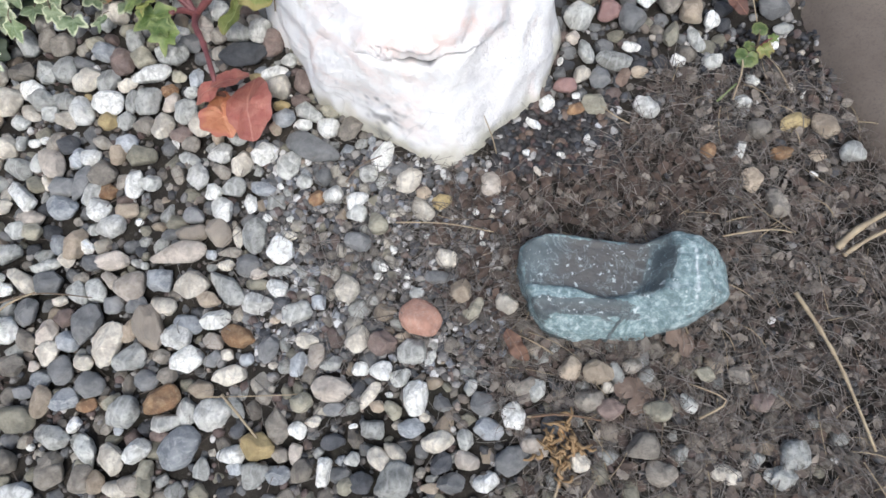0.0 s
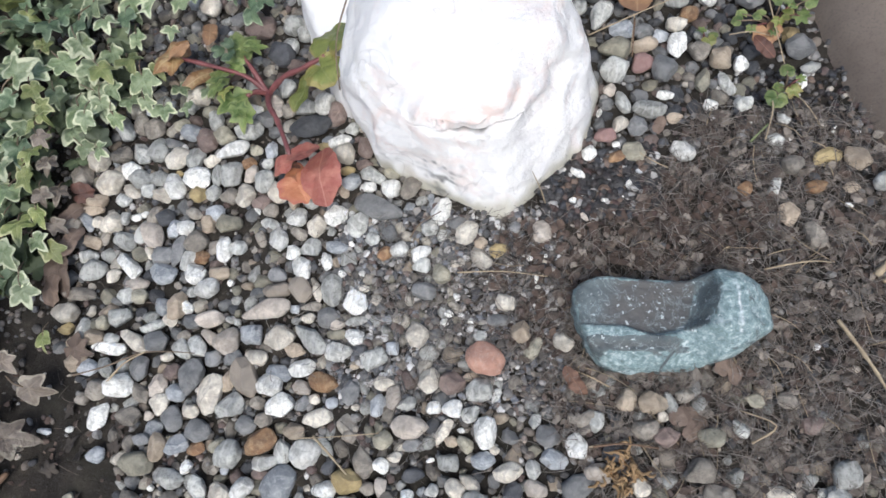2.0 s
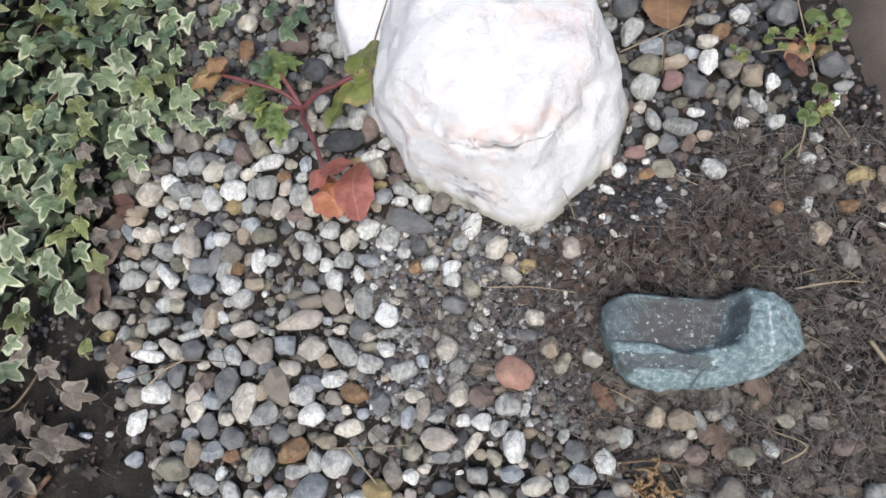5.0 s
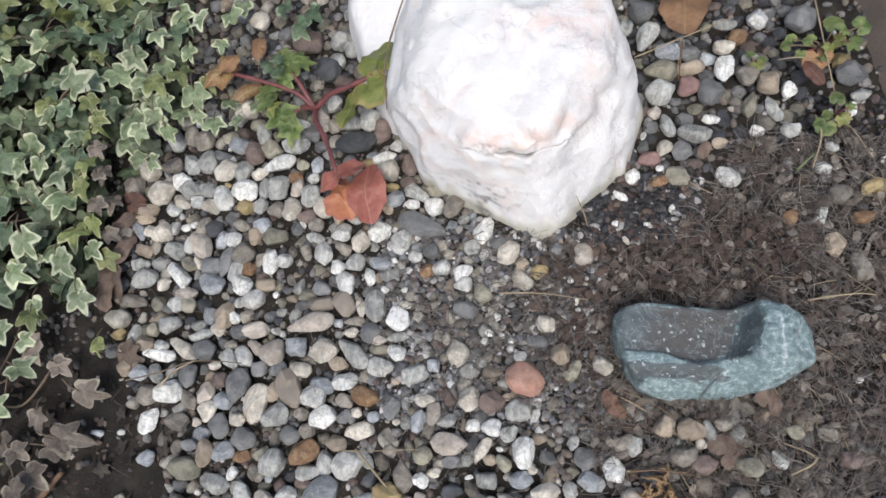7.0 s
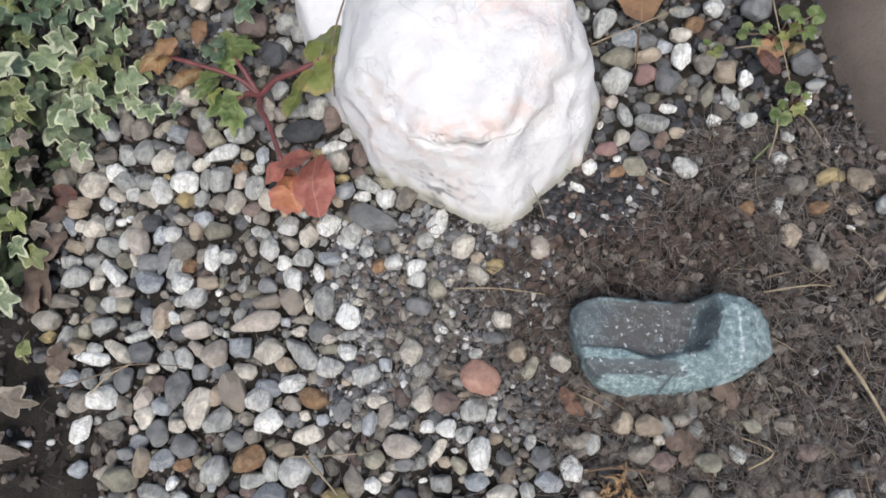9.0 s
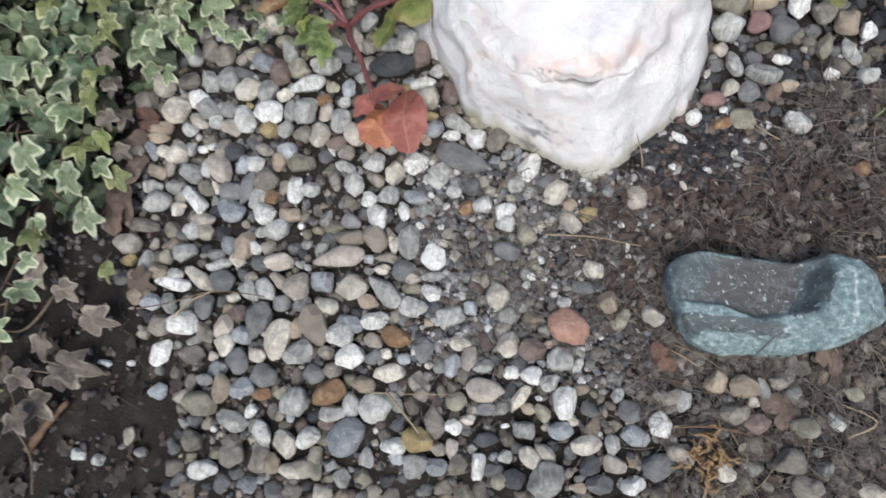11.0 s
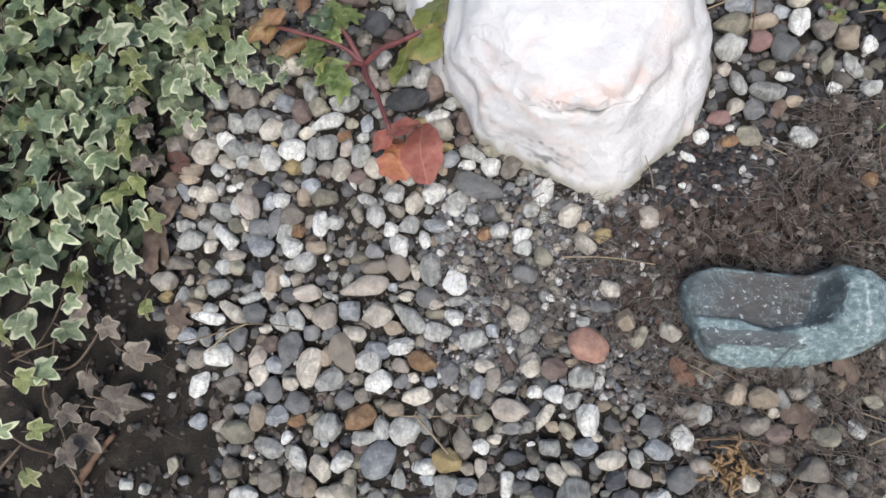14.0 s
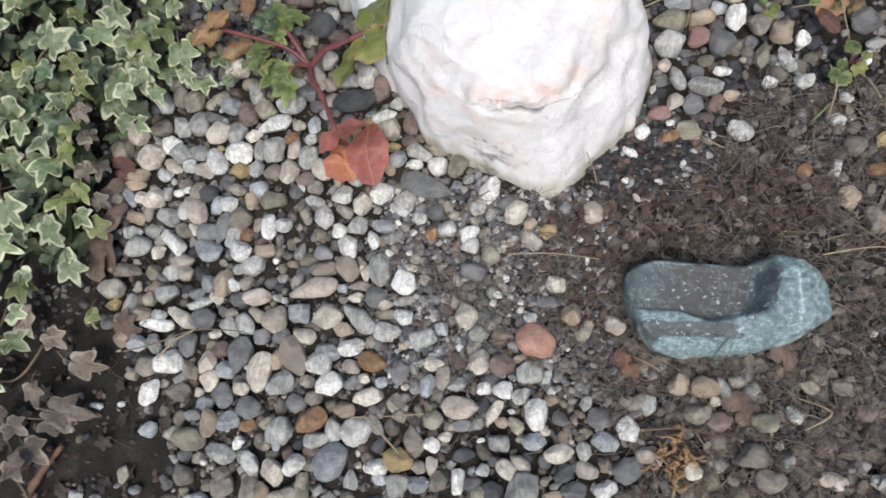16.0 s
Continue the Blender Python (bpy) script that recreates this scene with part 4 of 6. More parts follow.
pebble("pale_grey", -0.183, -0.194, 30.2, 24.8, 34)
pebble("olive", -0.196, -0.185, 18.0, 11.4, 34)
pebble("blush", -0.272, -0.16, 10.0, 9.2, 6)
pebble("taupe", -0.238, -0.236, 18.0, 19.0, 87)
pebble("taupe", -0.274, -0.237, 19.3, 19.9, 69)
pebble("pale_grey", -0.209, -0.224, 24.8, 15.0, -50)
pebble("cream", -0.188, -0.229, 25.6, 18.8, -59)
pebble("white", -0.168, -0.223, 20.6, 18.4, 67)
pebble("olive", -0.211, -0.237, 16.1, 10.2, 7)
pebble("mid_grey", -0.171, -0.167, 20.1, 17.3, 6)
pebble("white", -0.259, -0.225, 7.0, 6.1, 0)
pebble("taupe", -0.198, -0.207, 9.8, 8.5, 66)
pebble("blue_grey", -0.188, -0.208, 8.1, 7.3, 7)
pebble("rust", -0.155, -0.183, 32.2, 21.6, 30)
pebble("pale_grey", -0.148, -0.2, 24.2, 16.1, 24)
pebble("pale_grey", -0.132, -0.19, 22.1, 16.0, 95)
pebble("white", -0.109, -0.192, 28.2, 25.2, 6)
pebble("tan", -0.124, -0.172, 21.2, 14.3, -8)
pebble("blue_grey", -0.132, -0.218, 36.8, 27.0, 43)
pebble("pale_grey", -0.093, -0.184, 21.4, 10.3, -53)
pebble("slate", -0.087, -0.201, 15.0, 10.8, 53)
pebble("ochre", -0.07, -0.213, 27.2, 21.4, -6)
pebble("taupe", -0.057, -0.197, 26.4, 17.0, -61)
pebble("taupe", -0.071, -0.174, 14.3, 13.4, -25)
pebble("olive", -0.038, -0.178, 18.1, 16.0, 6)
pebble("white", -0.039, -0.2, 14.3, 13.4, -25)
pebble("cream", -0.027, -0.192, 14.0, 9.0, 4)
pebble("white", -0.089, -0.222, 22.4, 15.3, 10)
pebble("taupe", -0.05, -0.219, 13.0, 11.0, 4)
pebble("blush", -0.038, -0.217, 17.0, 11.0, 93)
pebble("slate", -0.011, -0.206, 21.2, 13.0, 8)
pebble("pale_grey", -0.113, -0.234, 18.0, 13.0, 93)
pebble("blue_grey", -0.086, -0.232, 14.1, 10.2, 8)
pebble("pale_grey", -0.07, -0.234, 23.3, 20.1, 25)
pebble("blue_grey", -0.05, -0.233, 18.1, 15.0, 6)
pebble("taupe", -0.031, -0.23, 20.8, 16.6, 55)
pebble("white", -0.015, -0.228, 24.0, 12.0, 90)
pebble("blush", -0.014, -0.167, 31.3, 20.2, -7)
pebble("mid_grey", -0.011, -0.182, 17.1, 11.0, 7)
pebble("maroon", -0.151, -0.21, 19.0, 9.0, -3)
pebble("olive", -0.159, -0.239, 19.0, 14.0, 87)
pebble("white", 0.009, 0.044, 28.5, 18.4, 72)
pebble("pale_grey", -0.002, 0.026, 15.0, 16.0, 0)
pebble("pale_grey", 0.01, 0.017, 12.5, 8.9, 61)
pebble("cream", 0.034, 0.019, 26.2, 20.5, 50)
pebble("tan", 0.049, 0.008, 14.1, 12.2, 82)
pebble("cream", 0.049, -0.007, 23.9, 16.4, -57)
pebble("ochre", 0.065, 0.002, 16.6, 13.9, 25)
pebble("blush", 0.107, 0.019, 22.0, 18.6, -60)
pebble("olive", 0.01, -0.024, 22.4, 17.9, -63)
pebble("cream", 0.03, -0.01, 8.0, 8.0, 0)
pebble("cream", 0.024, -0.011, 9.0, 8.1, 0)
pebble("cream", 0.073, -0.052, 19.4, 16.1, -35)
pebble("white", 0.102, -0.028, 8.1, 4.0, 83)
pebble("white", 0.103, -0.036, 5.0, 4.0, 0)
pebble("white", 0.096, -0.007, 6.0, 6.0, 0)
pebble("white", 0.111, -0.005, 5.0, 4.0, 0)
pebble("white", 0.054, -0.031, 5.4, 4.1, 22)
pebble("white", 0.026, -0.045, 7.0, 7.1, 0)
pebble("mid_grey", 0.026, 0.03, 19.0, 13.0, 3)
pebble("mid_grey", 0.082, 0.024, 13.0, 12.0, 4)
pebble("mid_grey", -0.006, -0.039, 22.1, 18.0, 5)
pebble("white", 0.015, -0.069, 7.8, 7.2, 40)
pebble("white", 0.019, -0.061, 8.1, 7.1, 7)
pebble("white", 0.03, -0.062, 5.0, 4.0, 0)
pebble("white", 0.04, -0.068, 6.0, 6.0, 0)
pebble("tan", 0.086, -0.08, 21.0, 17.9, 65)
pebble("olive", 0.097, -0.095, 25.1, 12.5, 61)
pebble("cream", 0.124, -0.088, 19.2, 16.3, -51)
pebble("brick", 0.054, -0.105, 36.0, 27.5, -37)
pebble("mid_grey", 0.066, -0.068, 21.0, 11.0, -3)
pebble("pale_grey", 0.049, -0.083, 12.2, 10.3, 35)
pebble("maroon", 0.023, -0.126, 24.1, 20.1, -5)
pebble("tan", 0.041, -0.12, 14.3, 7.3, 12)
pebble("pale_grey", 0.049, -0.133, 24.4, 21.1, 35)
pebble("pale_grey", 0.064, -0.137, 13.6, 8.2, 73)
pebble("cream", 0.002, -0.125, 23.3, 18.8, 65)
pebble("white", 0.007, -0.149, 13.2, 12.0, 9)
pebble("white", 0.025, -0.15, 18.1, 16.0, 6)
pebble("pale_grey", 0.041, -0.153, 16.6, 13.6, 33)
pebble("cream", 0.016, -0.17, 24.7, 10.3, 58)
pebble("tan", 0.023, -0.178, 12.0, 10.0, 5)
pebble("white", 0.054, -0.17, 25.6, 22.4, -69)
pebble("olive", 0.036, -0.179, 15.2, 13.4, -23)
pebble("pale_grey", 0.023, -0.195, 20.0, 15.0, 3)
pebble("blue_grey", 0.053, -0.193, 21.0, 15.0, 3)
pebble("cream", 0.062, -0.184, 9.1, 7.1, 6)
pebble("cream", 0.075, -0.202, 25.5, 16.1, 11)
pebble("pale_grey", 0.096, -0.198, 18.0, 13.0, 87)
pebble("mid_grey", 0.11, -0.171, 21.5, 17.5, -22)
pebble("blue_grey", 0.114, -0.19, 23.1, 16.3, -5)
pebble("white", 0.134, -0.18, 21.9, 17.5, -66)
pebble("cream", 0.041, -0.211, 19.8, 11.3, -41)
pebble("cream", 0.029, -0.218, 21.3, 14.1, -41)
pebble("pale_grey", 0.007, -0.219, 12.2, 11.0, 9)
pebble("slate", 0.078, -0.218, 17.1, 15.0, 83)
pebble("blush", 0.098, -0.215, 18.1, 16.0, 6)
pebble("mid_grey", 0.132, -0.21, 28.0, 21.1, 35)
pebble("pale_grey", 0.098, -0.159, 13.9, 9.2, 69)
pebble("taupe", 0.134, -0.157, 15.0, 13.0, 4)
pebble("white", 0.005, -0.194, 7.3, 4.1, 16)
pebble("white", 0.032, -0.168, 6.1, 5.0, 9)
pebble("pale_grey", 0.153, 0.276, 21.5, 17.8, 62)
pebble("pale_grey", 0.176, 0.262, 34.0, 20.6, 62)
pebble("mid_grey", 0.171, 0.293, 24.2, 25.1, 7)
pebble("blue_grey", 0.198, 0.243, 26.0, 20.0, 2)
pebble("mid_grey", 0.219, 0.241, 20.2, 17.1, 9)
pebble("blue_grey", 0.235, 0.233, 16.0, 14.0, -4)
pebble("olive", 0.188, 0.219, 31.3, 23.1, -7)
pebble("tan", 0.218, 0.222, 26.7, 15.1, 13)
pebble("white", 0.251, 0.221, 30.3, 18.2, 82)
pebble("cream", 0.252, 0.245, 20.1, 15.0, 6)
pebble("rust", 0.265, 0.258, 19.2, 19.0, 9)
pebble("pale_grey", 0.255, 0.275, 22.4, 13.2, -10)
pebble("white", 0.288, 0.277, 20.0, 23.1, -3)
pebble("taupe", 0.272, 0.211, 20.2, 20.2, 33)
pebble("tan", 0.292, 0.2, 21.5, 22.5, -28)
pebble("pale_grey", 0.278, 0.23, 18.0, 13.0, -3)
pebble("rose", 0.214, 0.201, 22.0, 22.1, -3)
pebble("mid_grey", 0.236, 0.192, 24.0, 28.1, -2)
pebble("pale_grey", 0.187, 0.194, 28.3, 24.7, 42)
pebble("blush", 0.181, 0.172, 13.0, 14.0, 0)
pebble("pale_grey", 0.192, 0.155, 30.1, 13.0, -75)
pebble("pale_grey", 0.218, 0.146, 32.0, 18.0, -2)
pebble("tan", 0.242, 0.136, 15.0, 11.0, 0)
pebble("mid_grey", 0.204, 0.128, 19.0, 21.0, -3)
pebble("cream", 0.188, 0.13, 17.7, 14.2, 47)
pebble("rose", 0.172, 0.119, 21.0, 15.0, 3)
pebble("olive", 0.2, 0.101, 22.0, 19.0, -3)
pebble("white", 0.246, 0.099, 22.7, 19.4, -41)
pebble("white", 0.157, 0.1, 14.0, 16.0, 0)
pebble("rust", 0.182, 0.095, 16.2, 11.2, 22)
pebble("white", 0.183, 0.11, 7.0, 7.1, 0)
pebble("white", 0.169, 0.147, 9.5, 5.4, 72)
pebble("white", 0.145, 0.08, 16.4, 7.8, -38)
pebble("white", 0.234, 0.163, 17.1, 10.0, -7)
pebble("white", 0.276, 0.148, 14.1, 12.2, -8)
pebble("olive", 0.272, 0.176, 29.2, 13.4, 68)
pebble("pale_grey", 0.294, 0.172, 25.6, 11.7, -69)
pebble("white", 0.31, 0.194, 16.0, 18.1, -4)
pebble("mid_grey", 0.327, 0.273, 28.5, 28.9, -18)
pebble("mid_grey", 0.367, 0.208, 25.6, 24.0, 31)
pebble("pale_grey", 0.307, 0.148, 16.5, 15.5, -14)
pebble("ochre", 0.36, 0.223, 18.1, 18.1, -6)
pebble("maroon", -0.209, 0.277, 35.1, 29.4, -3)
pebble("slate", -0.181, 0.238, 35.5, 26.9, -32)
pebble("pale_grey", -0.168, 0.278, 24.7, 24.4, 69)
pebble("pale_grey", -0.156, 0.268, 19.8, 22.0, 45)
pebble("pale_grey", -0.168, 0.248, 17.0, 19.2, -3)
pebble("maroon", -0.16, 0.223, 21.2, 17.7, 8)
pebble("pale_grey", -0.169, 0.195, 20.2, 20.2, 70)
pebble("pale_grey", -0.145, 0.171, 25.0, 24.2, -2)
pebble("white", -0.123, 0.172, 23.4, 25.1, 20)
pebble("blush", -0.18, 0.175, 27.7, 17.1, -64)
pebble("taupe", -0.164, 0.167, 18.0, 17.1, -3)
pebble("maroon", -0.108, 0.157, 25.1, 20.2, 67)
pebble("cream", -0.274, 0.189, 25.3, 21.2, 9)
pebble("white", -0.209, 0.168, 27.9, 20.6, 15)
pebble("mid_grey", -0.191, 0.157, 21.0, 19.2, -3)
pebble("cream", -0.276, 0.311, 23.1, 22.4, -5)
pebble("ochre", 0.375, 0.087, 25.5, 15.3, 26)
pebble("tan", 0.402, 0.084, 26.4, 19.7, -25)
pebble("rust", 0.361, 0.057, 19.0, 12.2, 18)
pebble("rust", 0.299, 0.056, 14.0, 15.0, 0)
pebble("pale_grey", 0.325, 0.057, 19.9, 10.2, 72)
pebble("pale_grey", 0.42, 0.058, 21.6, 19.0, 13)
pebble("tan", 0.333, 0.03, 19.4, 17.7, -55)
pebble("taupe", 0.352, 0.008, 20.2, 21.9, -20)
pebble("taupe", 0.343, 0.078, 19.4, 19.7, -35)
pebble("tan", 0.391, 0.056, 15.0, 11.0, 4)
pebble("pale_grey", 0.346, -0.197, 24.7, 21.1, 76)
pebble("cream", 0.29, -0.211, 13.9, 11.7, 30)
pebble("pale_grey", 0.329, -0.212, 14.0, 11.0, 4)
pebble("taupe", 0.244, -0.214, 19.1, 18.0, 6)
pebble("tan", 0.177, -0.14, 17.7, 17.0, 43)
pebble("tan", 0.198, -0.142, 15.0, 12.0, 0)
pebble("pale_grey", 0.268, -0.161, 13.4, 8.9, -63)
pebble("taupe", 0.191, -0.163, 14.0, 12.0, 4)
pebble("taupe", 0.205, -0.166, 12.2, 10.2, 81)
pebble("taupe", -0.209, -0.248, 24.0, 19.2, 88)
pebble("cream", -0.178, -0.253, 21.0, 14.6, 3)
pebble("olive", -0.159, -0.248, 19.8, 15.0, -49)
pebble("olive", 0.003, -0.239, 14.4, 12.8, 34)
pebble("slate", 0.017, -0.235, 18.1, 16.1, 6)
pebble("pale_grey", 0.044, -0.233, 32.6, 26.2, 43)
pebble("mid_grey", 0.087, -0.232, 22.1, 15.0, 5)
pebble("tan", 0.07, -0.237, 15.0, 8.1, 4)
pebble("white", 0.113, -0.23, 19.3, 13.9, 21)
pebble("taupe", -0.236, -0.245, 20.1, 21.6, 84)
pebble("pale_grey", -0.261, -0.261, 24.0, 9.5, 2)
pebble("white", 0.311, 0.126, 8.1, 5.0, 60)
pebble("white", 0.387, 0.117, 8.9, 4.5, 63)
pebble("cream", 0.376, 0.122, 8.6, 8.1, -36)
pebble("white", 0.365, 0.169, 14.8, 10.0, 62)
pebble("pale_grey", 0.376, 0.185, 19.4, 12.0, 12)
pebble("pale_grey", 0.332, 0.107, 17.0, 12.0, 0)
pebble("white", 0.387, 0.038, 7.6, 4.5, -23)
pebble("white", 0.291, 0.035, 5.1, 5.0, 11)
pebble("pale_grey", 0.342, 0.13, 13.0, 9.2, -58)
pebble("taupe", 0.423, 0.109, 10.0, 8.1, 0)
pebble("white", 0.193, 0.068, 12.5, 5.8, 61)
pebble("white", 0.187, 0.054, 9.4, 4.2, 58)
pebble("white", 0.176, 0.037, 4.1, 5.0, 14)
pebble("white", 0.139, 0.051, 7.0, 6.0, 0)
pebble("white", 0.169, 0.051, 6.0, 4.0, 0)
pebble("blush", 0.149, 0.034, 10.0, 5.0, -53)
pebble("blue_grey", 0.204, 0.08, 7.0, 6.1, 0)
pebble("white", -0.263, -0.26, 30.3, 17.5, 8)
pebble("tan", -0.198, -0.248, 18.4, 15.8, -49)
pebble("taupe", -0.167, -0.248, 22.2, 17.1, 8)
pebble("pale_grey", -0.388, -0.263, 16.0, 11.4, 4)
pebble("pale_grey", -0.366, -0.264, 11.2, 11.0, 80)
pebble("mid_grey", -0.325, -0.254, 13.2, 9.2, 9)
pebble("olive", -0.34, -0.24, 16.1, 11.0, 97)
pebble("blue_grey", -0.381, -0.177, 13.0, 7.1, 4)
pebble("taupe", -0.346, -0.146, 12.6, 13.0, 72)
pebble("pale_grey", -0.355, -0.175, 10.0, 6.1, 6)

pebble("taupe", 0.192, -0.164, 22.0, 18.0, 0)
pebble("maroon", 0.208, -0.168, 20.0, 17.0, 30)
pebble("olive", 0.246, -0.17, 23.0, 17.0, -10)
pebble("pale_grey", 0.27, -0.163, 13.0, 12.0, 0)
pebble("taupe", 0.232, -0.197, 24.0, 20.0, 15)
pebble("taupe", 0.247, -0.216, 20.0, 18.0, 40)
pebble("cream", 0.207, -0.152, 12.0, 10.0, 0)
pebble("pale_grey", 0.215, -0.143, 22.0, 11.0, -65)
pebble("taupe", 0.142, -0.157, 20.0, 15.0, 60)
pebble("pale_grey", 0.15, -0.159, 18.0, 14.0, 70)
pebble("blush", 0.149, -0.2, 20.0, 19.0, 20)
pebble("pale_grey", 0.335, -0.213, 20.0, 17.0, 0)
pebble("cream", 0.297, -0.213, 17.0, 14.0, 0)
pebble("cream", 0.184, -0.211, 15.0, 14.0, 0)
pebble("slate", 0.164, -0.185, 18.0, 16.0, 0)
pebble("tan", 0.199, -0.141, 22.0, 19.0, 30)
pebble("taupe", 0.31, -0.138, 16.0, 13.0, 0)
pebble("maroon", 0.327, -0.157, 18.0, 14.0, 20)
pebble("olive", 0.283, -0.139, 14.0, 12.0, 0)
pebble("taupe", 0.227, -0.135, 15.0, 12.0, 0)


# ---- the finest stones between them, joined ----
def joined(name, pieces, materials, slots=None, smooth=True):
    """One mesh from many small pieces, each (mesh verts, faces, pose)."""
    verts, faces, mats, base = [], [], [], 0
    for k, (v, f, m) in enumerate(pieces):
        w = v @ np.array(m.to_3x3()).T + np.array(m.translation)
        verts.append(w)
        faces.extend([tuple(i + base for i in face) for face in f])
        mats.extend([slots[k] if slots else 0] * len(f))
        base += len(v)
    me = raw_mesh(name, np.concatenate(verts).tolist(), faces, smooth)
    for m in materials:
        me.materials.append(m)
    if slots:
        me.polygons.foreach_set("material_index", mats)
    return new(name, me)


def arrays(me):
    v = np.empty(len(me.vertices) * 3)
    me.vertices.foreach_get("co", v)
    return v.reshape(-1, 3), [tuple(p.vertices) for p in me.polygons]


def chips():
    made = []
    for k in range(10):
        rnd = random.Random(500 + k)
        bm = bmesh.new()
        bmesh.ops.create_icosphere(bm, subdivisions=2, radius=1)
        off = Vector((k * 2.3, k, k * 1.9))
        for v in bm.verts:
            v.co *= 1 + 0.28 * noise.noise(v.co * 1.3 + off)
        me = bpy.data.meshes.new("chip")
        bm.to_mesh(me)
        bm.free()
        made.append(arrays(me))
        bpy.data.meshes.remove(me)
    return made


tones = list(STONES)
small_arrays = {me: arrays(me) for me in PEBBLES}
tagged(joined("small_pebbles", [(*small_arrays[me], m) for me, m, _ in SMALL], list(STONES.values()), [tones.index(t) for *_, t in SMALL]),
       "small white and grey pebbles among the larger ones", "pebbles", kind="stuff")

CHIPS = chips()
BED = [(-0.42, 0.16), (-0.40, 0.03), (-0.385, -0.10), (-0.335, -0.14), (-0.30, -0.20), (-0.30, -0.34), (0.12, -0.34), (0.15, -0.20), (0.10, -0.13), (0.03, -0.09),
       (0.02, 0.03), (-0.03, 0.10), (-0.10, 0.20), (-0.16, 0.40), (-0.42, 0.40)]
BED_FAR = [(0.14, 0.10), (0.20, 0.085), (0.26, 0.15), (0.385, 0.19), (0.385, 0.42), (0.12, 0.42)]
BED_LITTER = [(0.12, -0.10), (0.30, -0.12), (0.44, -0.20), (0.44, -0.36), (0.12, -0.36)]
cells = {}
for row in LAID:
    cells.setdefault((int(row[0] // 0.05), int(row[1] // 0.05)), []).append(row)


def free(x, y, r, overlap=0.75):
    cx, cy = int(x // 0.05), int(y // 0.05)
    for i in (-1, 0, 1):
        for j in (-1, 0, 1):
            for px, py, a, b, turn in cells.get((cx + i, cy + j), ()):
                dx, dy = x - px, y - py
                c, s = math.cos(turn), math.sin(turn)
                u, v = (dx * c + dy * s) / (a + r * overlap), (dy * c - dx * s) / (b + r * overlap)
                if u * u + v * v < 1:
                    return False
    return True


def filler():
    """Small pebbles that fill the gaps of the bed."""
    rnd = random.Random(11)
    pieces, slots = [], []
    pick = ("pale_grey", "taupe", "mid_grey", "tan", "olive", "blue_grey", "slate", "maroon", "cream", "taupe", "mid_grey", "pale_grey", "olive", "cream")
    pick_dark = ("slate", "maroon", "taupe", "mid_grey", "olive", "slate", "mid_grey")
    pick_dull = ("taupe", "tan", "olive", "taupe", "umber", "maroon", "pale_grey")
    for k in range(26000):
        x, y = rnd.uniform(-0.45, 0.42), rnd.uniform(-0.36, 0.42)
        main = inside(x, y, BED)
        buried = not main and inside(x, y, BED_LITTER)
        if not (main or inside(x, y, BED_FAR) or (buried and rnd.random() < 0.35)):
            continue
        if not main and not buried and x > 0.33:
            continue
        r = rnd.uniform(0.008, 0.012) if k < 9000 and not (x > -0.07 and y > -0.09 and main) else rnd.uniform(0.0045, 0.008)
        if not free(x, y, r, 0.42):
            continue
        ratio = rnd.uniform(0.65, 0.95)
        turn = rnd.uniform(0, 180)
        row = (x, y, r, r * ratio, radians(turn))
        cells.setdefault((int(x // 0.05), int(y // 0.05)), []).append(row)
        m = pose(x, y, -r * 0.22, rnd.uniform(-15, 15), rnd.uniform(-15, 15), turn) @ Matrix.Diagonal((r, r * ratio, r * 0.7, 1))
        pieces.append((*small_arrays[PEBBLES[6 + k % 12]], m))
        slots.append(tones.index(rnd.choice(pick_dull if buried else pick if main else pick_dark)))
    tagged(joined("filler_pebbles", pieces, list(STONES.values()), slots), "mixed small pebbles filling gaps in the gravel bed", "pebbles", kind="stuff")


def grit(name, count, area, low, high, material, label, seed, skip=0.0):
    rnd = random.Random(seed)
    pieces = []
    x0, x1, y0, y1 = area
    for k in range(count):
        x, y = rnd.uniform(x0, x1), rnd.uniform(y0, y1)
        r = low + (high - low) * rnd.random() ** 2.2
        if x < -0.29 and y < -0.10 and rnd.random() < 0.8:
            continue
        if noise.noise(Vector((x * 14, y * 14, seed))) < skip - 0.6 * rnd.random():
            continue
        z = ground_height(x, y)
        m = pose(x, y, z + r * 0.3, rnd.uniform(0, 360), rnd.uniform(-30, 30), rnd.uniform(0, 360)) @ Matrix.Diagonal((r, r * rnd.uniform(0.6, 1), r * rnd.uniform(0.45, 0.8), 1))
        pieces.append((*CHIPS[k % 10], m))
    tagged(joined(name, pieces, [material], None, False), label, "gravel", kind="stuff")


GRIT_DARK = gravel_material("dark_grit", [(0.055, 0.051, 0.047), (0.10, 0.09, 0.08), (0.08, 0.083, 0.09), (0.15, 0.135, 0.12), (0.11, 0.075, 0.065), (0.24, 0.23, 0.215), (0.048, 0.048, 0.05), (0.17, 0.14, 0.11)])
GRIT_PALE = gravel_material("pale_grit", [(0.62, 0.60, 0.56), (0.42, 0.40, 0.37), (0.70, 0.69, 0.66), (0.34, 0.28, 0.23), (0.48, 0.43, 0.35)])
GRIT_HEAP = gravel_material("crushed_dark_gravel", [(0.018, 0.017, 0.017), (0.030, 0.028, 0.027), (0.060, 0.036, 0.031), (0.024, 0.023, 0.023), (0.050, 0.047, 0.045), (0.034, 0.036, 0.042), (0.13, 0.092, 0.068), (0.016, 0.016, 0.016), (0.036, 0.030, 0.027), (0.34, 0.33, 0.31), (0.022, 0.021, 0.022), (0.034, 0.030, 0.029)], 900.0, 0.02, 0.5)
filler()
